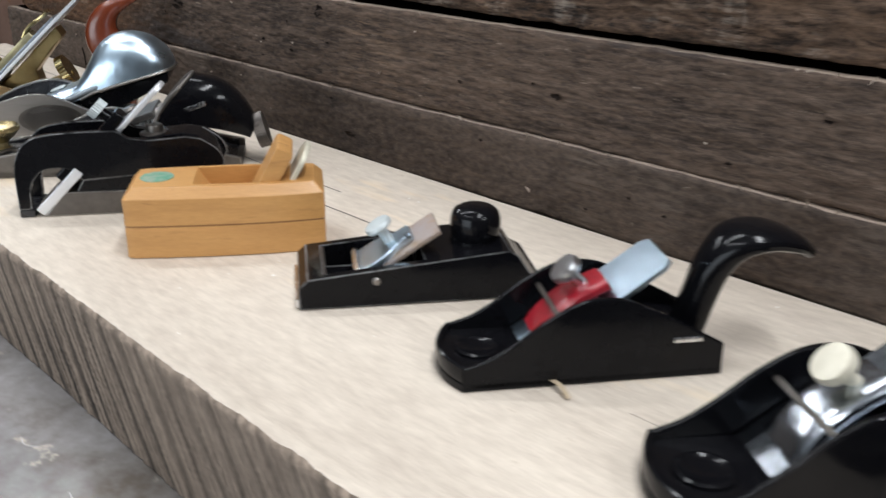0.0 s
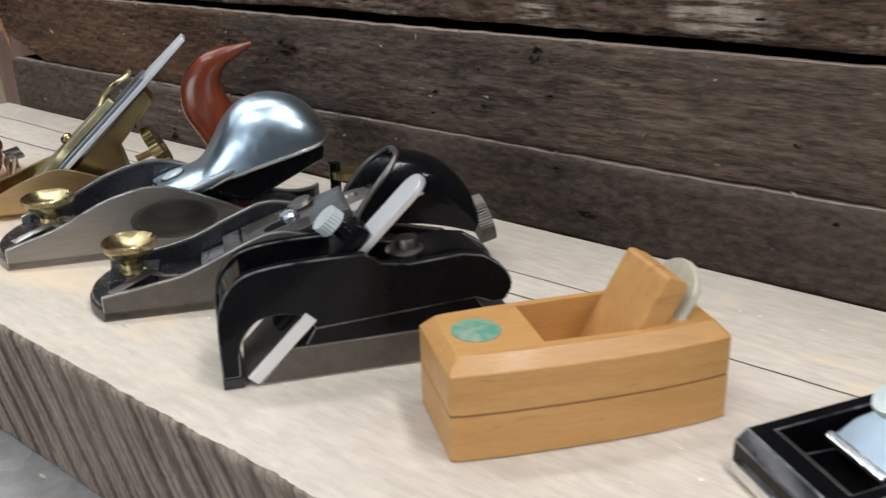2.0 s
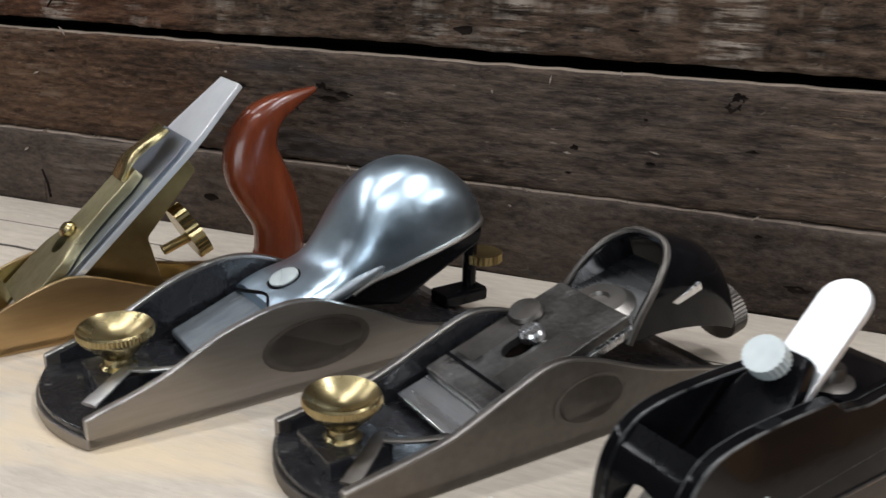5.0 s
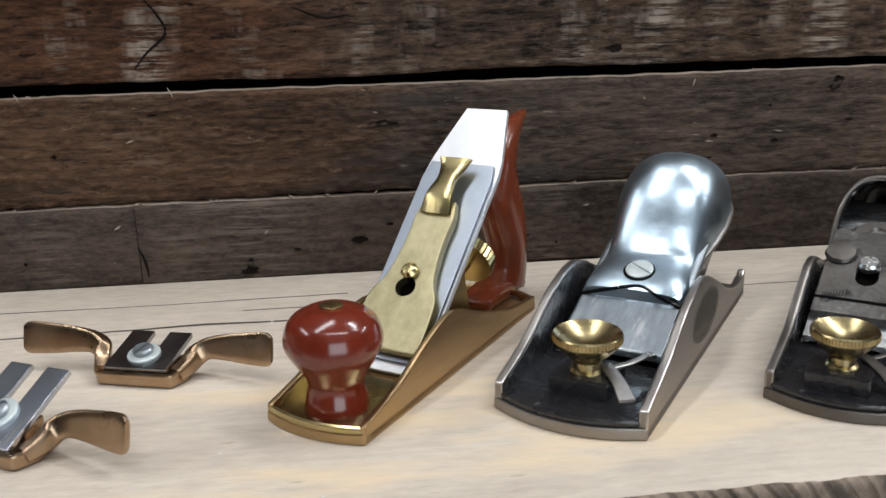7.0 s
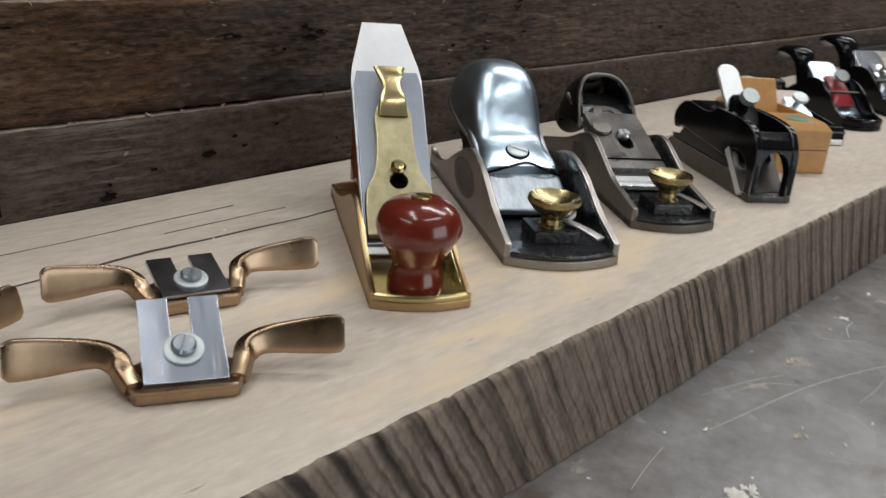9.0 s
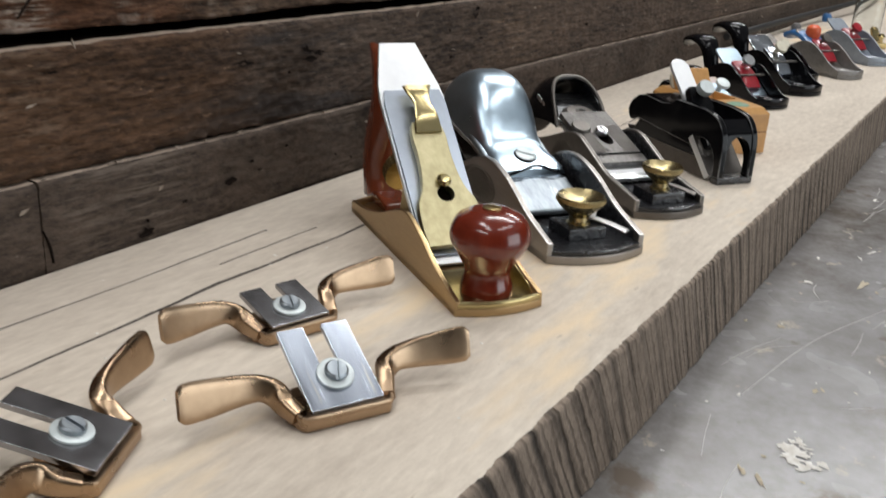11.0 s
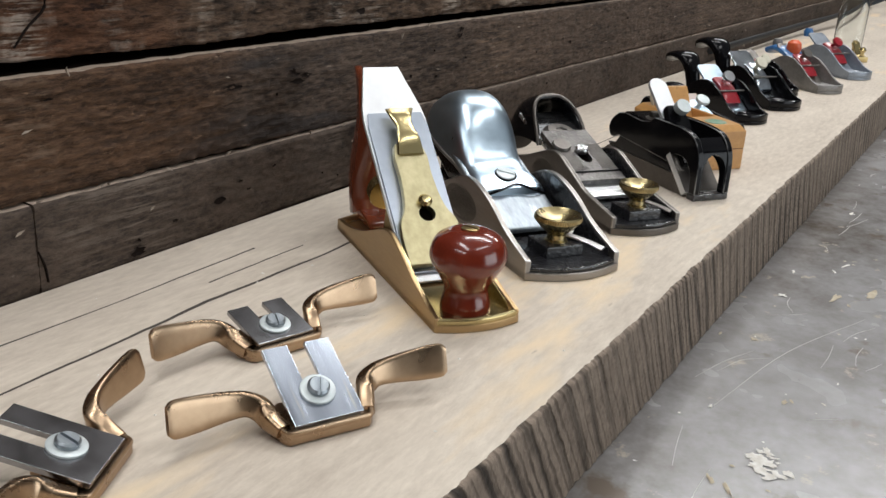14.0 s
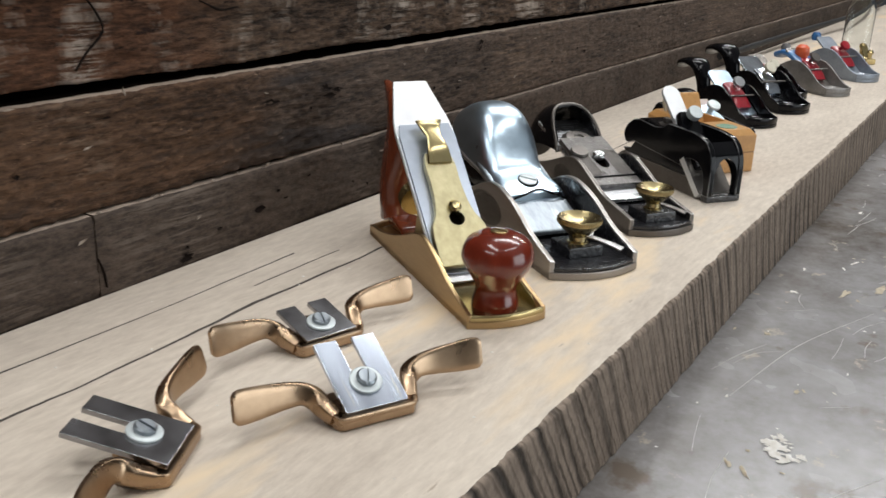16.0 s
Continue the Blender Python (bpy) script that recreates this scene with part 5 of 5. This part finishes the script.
small_plane(0.1350, 0.0780, 55, "small black plane with red cap and curled tail-like palm rest", M_BLACK, M_RED, M_CHROME, True, M_BRIGHT)
small_plane(0.2360, 0.0690, 55, "small black plane with worn silver cap and curled palm rest", M_BLACK, M_IRON_POLISH, M_IRON_POLISH, True, M_CREAM, scale=1.1)
small_plane(0.3240, 0.0870, 58, "small black plane with red cap and grey iron", M_BLACK, M_RED, M_STEEL, False, M_CREAM, None, None, 0.95)
small_plane(0.3900, 0.0520, 58, "small grey plane with red cap, blue palm rest and orange knob", M_GREY_PAINT, M_RED, M_STEEL, False, M_STEEL, M_BLUE, M_ORANGE, 1.05, M_GREY_PAINT)
small_plane(0.5400, 0.0420, 58, "small blue-grey plane with red cap and blue rear rest", M_BLUE_GREY, M_RED, M_BLUE_GREY, False, M_RED, None, None, 1.1, M_BLUE)


# ---- spokeshaves ----
def spokeshave(x, y, turn, label, blade_mat, lift, blade_len):
    root = thing("spokeshave", stand(x, y, turn), label, "spokeshave", "bronze spokeshaves")
    body = [(-0.0192, -0.0050), (-0.0165, -0.0122), (-0.0150, -0.0134), (0.0150, -0.0134), (0.0165, -0.0122), (0.0192, -0.0050), (0.0172, 0.0050), (0.0110, 0.0100), (-0.0110, 0.0100), (-0.0172, 0.0050)]
    part("body", prism(body, 0.0002, 0.0046, "z", 0.0008), M_COPPER, root, "bronze body with polished front lip")
    lip = spline([(-0.0186, -0.0045, 0.0062), (-0.0174, -0.0085, 0.0052), (-0.0160, -0.0120, 0.0047), (-0.0130, -0.0130, 0.0047), (0, -0.0130, 0.0047), (0.0130, -0.0130, 0.0047), (0.0160, -0.0120, 0.0047), (0.0174, -0.0085, 0.0052), (0.0186, -0.0045, 0.0062)], 40)
    part("front_lip", sweep(lip, [(0.0011, 0.0009)] * 41, 10, (0, 0, 1), 0.7), M_COPPER, root)
    for s in (-1, 1):
        path = spline([(s * 0.0160, -0.0085, 0.0040), (s * 0.0185, -0.0030, 0.0058), (s * 0.0205, 0.0015, 0.0085), (s * 0.0250, 0.0032, 0.0108), (s * 0.0320, 0.0028, 0.0118), (s * 0.0430, 0.0010, 0.0126), (s * 0.0510, -0.0008, 0.0134), (s * 0.0535, -0.0014, 0.0136)], 34)
        size = spline([(0.0026, 0.0030, 0), (0.0034, 0.0032, 0), (0.0042, 0.0032, 0), (0.0044, 0.0026, 0), (0.0052, 0.0018, 0), (0.0064, 0.0015, 0), (0.0067, 0.0013, 0), (0.0050, 0.0010, 0)], 34)
        part("wing", sweep(path, [(k.x, k.y) for k in size], 22, (0, 0.22, 1), 0.5), M_COPPER, root, "paddle-shaped bronze handle")
    tilt = pose(0, -0.0115, 0.0052, lift, 0, 0)
    n = blade_len
    u = [(-0.0132, 0), (0.0132, 0), (0.0132, n), (0.0034, n), (0.0034, n * 0.40)] + [(0.0034 * math.cos(t * 0.5236), n * 0.40 - 0.0034 * math.sin(t * 0.5236)) for t in range(1, 6)] + [(-0.0034, n * 0.40), (-0.0034, n), (-0.0132, n)]
    part("blade", moved(prism(u, 0, 0.0022, "z", 0.0003), tilt), blade_mat, root, "slotted steel blade")
    part("washer", moved(revolve([(0, 0), (0.0065, 0), (0.0065, 0.0008), (0.0056, 0.0012), (0, 0.0012)], 30), tilt @ pose(0, n * 0.36, 0.0023)), M_ZINC, root, "round zinc-plated washer")
    slotted_screw("clamp_screw", 0.0041, 0.0024, root, tilt @ pose(0, n * 0.36, 0.0034, 0, 0, 70), M_WORN_IRON, "slotted clamp screw")
    part("bed_post", box(-0.008, 0.008, 0.000, 0.010, 0.002, 0.0085, 0.001), M_COPPER, root)


spokeshave(-0.5382, 0.0630, -27, "bronze spokeshave with long upright bright slotted blade", M_BLADE, 25, 0.0350)
spokeshave(-0.5005, 0.1175, -17, "small bronze spokeshave with dark slotted blade", M_DARK_POLISH, 12, 0.026)
spokeshave(-0.6115, 0.1020, 27, "bronze spokeshave with dark steel slotted blade", M_DARK_POLISH, 14, 0.038)


def shaving(x, y, turn):
    bm = bmesh.new()
    rows = []
    for k in range(15):
        t = k / 14
        a, b = 0.020 * t, 0.0035 * math.sin(2.4 * t)
        rows.append([bm.verts.new((a, b + w, 0.0004 + 0.0022 * math.sin(3.0 * t) + 0.0008 * abs(w) * 400 * t)) for w in (-0.0010, 0, 0.0010)])
    for p, q in zip(rows, rows[1:]):
        for k in range(2):
            bm.faces.new((p[k], q[k], q[k + 1], p[k + 1]))
    ob = part("wood_shaving", bm, M_TIMBER, None)
    ob.matrix_world = stand(x, y, turn)
    thick = ob.modifiers.new("thickness", "SOLIDIFY")
    thick.thickness = 0.0002
    tagged(ob, "thin pale curled wood shaving on the board", "wood shaving", "shavings")


shaving(0.160, 0.0930, -14)


# ---- the far end ----
def bell_jar():
    x, y = 0.80, 0.102
    r, h = 0.0212, 0.100
    prof = [(r, 0.0), (r, h * 0.66)] + [(r * math.cos(t * 0.1571), h * 0.66 + (h * 0.34) * math.sin(t * 0.1571)) for t in range(1, 10)] + [(0.0, h)]
    inner = [(max(0, a - 0.0009), min(b, h - 0.0009)) for a, b in reversed(prof)]
    bm = revolve(prof + inner + [prof[0]], 40)
    bmesh.ops.delete(bm, geom=[f for f in bm.faces if len(f.verts) > 4], context="FACES_ONLY")
    bmesh.ops.remove_doubles(bm, verts=bm.verts, dist=1e-6)
    ob = part("bell_jar", bm, M_GLASS, None)
    ob.matrix_world = stand(x, y, 0)
    tagged(ob, "clear glass bell jar standing over a tiny brass plane", "glass jar")
    root = thing("miniature_plane", stand(x - 0.075, y - 0.036, 40) , "tiny brass plane standing by the glass jar", "hand plane", "row of small planes")
    part("stock", prism([(0, 0), (0.034, 0), (0.034, 0.009), (0.020, 0.013), (0.006, 0.008), (0, 0.008)], -0.008, 0.008, "y", 0.001), M_BRASS_OLD, root)
    part("cutting_iron", moved(box(0, 0.026, -0.005, 0.005, 0, 0.002, 0.0004), pose(0.010, 0, 0.006, 0, -48, 0)), M_BRASS, root)
    part("front_knob", revolve([(0, 0.008), (0.003, 0.008), (0.0028, 0.013), (0.005, 0.017), (0.003, 0.021), (0, 0.0215)], 18, pose(0.005, 0, 0)), M_BRASS, root)
    part("rear_knob", revolve([(0, 0.009), (0.0035, 0.009), (0.003, 0.018), (0.005, 0.024), (0.003, 0.028), (0, 0.0285)], 18, pose(0.028, 0, 0)), M_BRASS_OLD, root)


bell_jar()
cable = part("black_cable", sweep(spline([(0.50, 0.228, 0.017), (0.75, 0.222, 0.018), (1.00, 0.214, 0.019), (1.30, 0.196, 0.022), (1.60, 0.204, 0.020), (1.95, 0.225, 0.018)], 50), [(0.0045, 0.0045)] * 51, 10, (0, 0, 1)), M_CABLE)
tagged(cable, "black rubber cable lying along the wall on the board", "cable")

# ---- the room round the bench ----
FLOOR_Z = -BOARD_T - 0.94
tagged(part("floor", box(-3.2, 4.2, -3.2, 1.6, FLOOR_Z - 0.1, FLOOR_Z), M_FLOOR), "bare concrete workshop floor", "floor", kind="structure")
tagged(part("ceiling", box(-3.2, 4.2, -3.2, 1.6, 1.62, 1.72), M_CEIL), "dim plain ceiling", "ceiling", kind="structure")
for nm, b in (("wall_south_west", (-3.2, -1.0, -3.3, -3.2)), ("wall_south_east", (1.4, 4.2, -3.3, -3.2)), ("wall_east", (4.2, 4.3, -3.3, 1.7)), ("wall_west", (-3.3, -3.2, -3.3, 1.7)), ("wall_back", (-3.2, 4.2, 1.6, 1.7))):
    tagged(part(nm, box(*b, FLOOR_Z, 1.72), M_WALL), "plain dim workshop wall", "wall", kind="structure")
for sx in (-1.0, 2.45):
    for sy in (-0.52, 0.24):
        part("leg", box(sx, sx + 0.08, sy, sy + 0.08, 0, 0.899, 0.003), M_DARK_CAB, bench, "dark steel leg")


tagged(part("wall_south_low", box(-1.0, 1.4, -3.3, -3.2, FLOOR_Z, -0.55), M_WALL), "plain dim workshop wall under the opening", "wall", kind="structure")
tagged(part("wall_south_high", box(-1.0, 1.4, -3.3, -3.2, 1.25, 1.72), M_WALL), "plain dim workshop wall over the opening", "wall", kind="structure")


def lumber_corner():
    """Pinkish boards, a pale beam and leaning sticks past the board's end."""
    stack = thing("board_screen", pose(-1.62, 0.2, FLOOR_Z), "upright pinkish-brown boards standing beyond the bench", "board screen")
    for k in range(8):
        b = part("board", box(-0.012, 0.012, 0.128 * k, 0.128 * k + 0.122, 0, 1.25, 0.004), M_PINK if k % 2 else M_PINK_DARK, stack)
        b.rotation_euler = (0, radians(0.5 * (k % 3)), 0)
    part("foot_rail", box(-0.07, -0.02, -0.02, 1.05, 0.02, 0.10, 0.004), M_TIMBER, stack)
    beam = part("timber_beam", box(-1.46, -1.40, 0.10, 1.30, -0.022, 0.085, 0.006), M_PALE_BEAM)
    tagged(beam, "pale timber beam across the upright boards", "timber")
    for y in (0.14, 1.20):
        post = part("beam_post", box(-1.455, -1.405, y, y + 0.05, FLOOR_Z, -0.0225, 0.004), M_TIMBER, beam)
    for a, b, c, m in ((-1.30, 0.455, 5, M_SPLINTER), (-1.31, 0.545, 2, M_TIMBER)):
        s = part("leaning_stick", box(-0.010, 0.010, -0.008, 0.008, 0, 0.955, 0.003), m)
        s.matrix_world = pose(a, b, FLOOR_Z, c, -4, 0)
        tagged(s, "thin timber stick leaning by the bench end", "timber stick", "leaning sticks")


lumber_corner()
cab = thing("tool_cabinet", pose(3.0, 0.0, FLOOR_Z), "dark blue-grey tool cabinet at the far end", "cabinet")
part("carcass", box(0, 0.6, -0.9, 1.1, 0, 1.25, 0.006), M_DARK_CAB, cab)
for k in range(4):
    part("drawer_front", box(-0.02, -0.001, -0.86, 1.06, 0.62 + 0.15 * k, 0.75 + 0.15 * k, 0.005), M_DARK_CAB, cab)
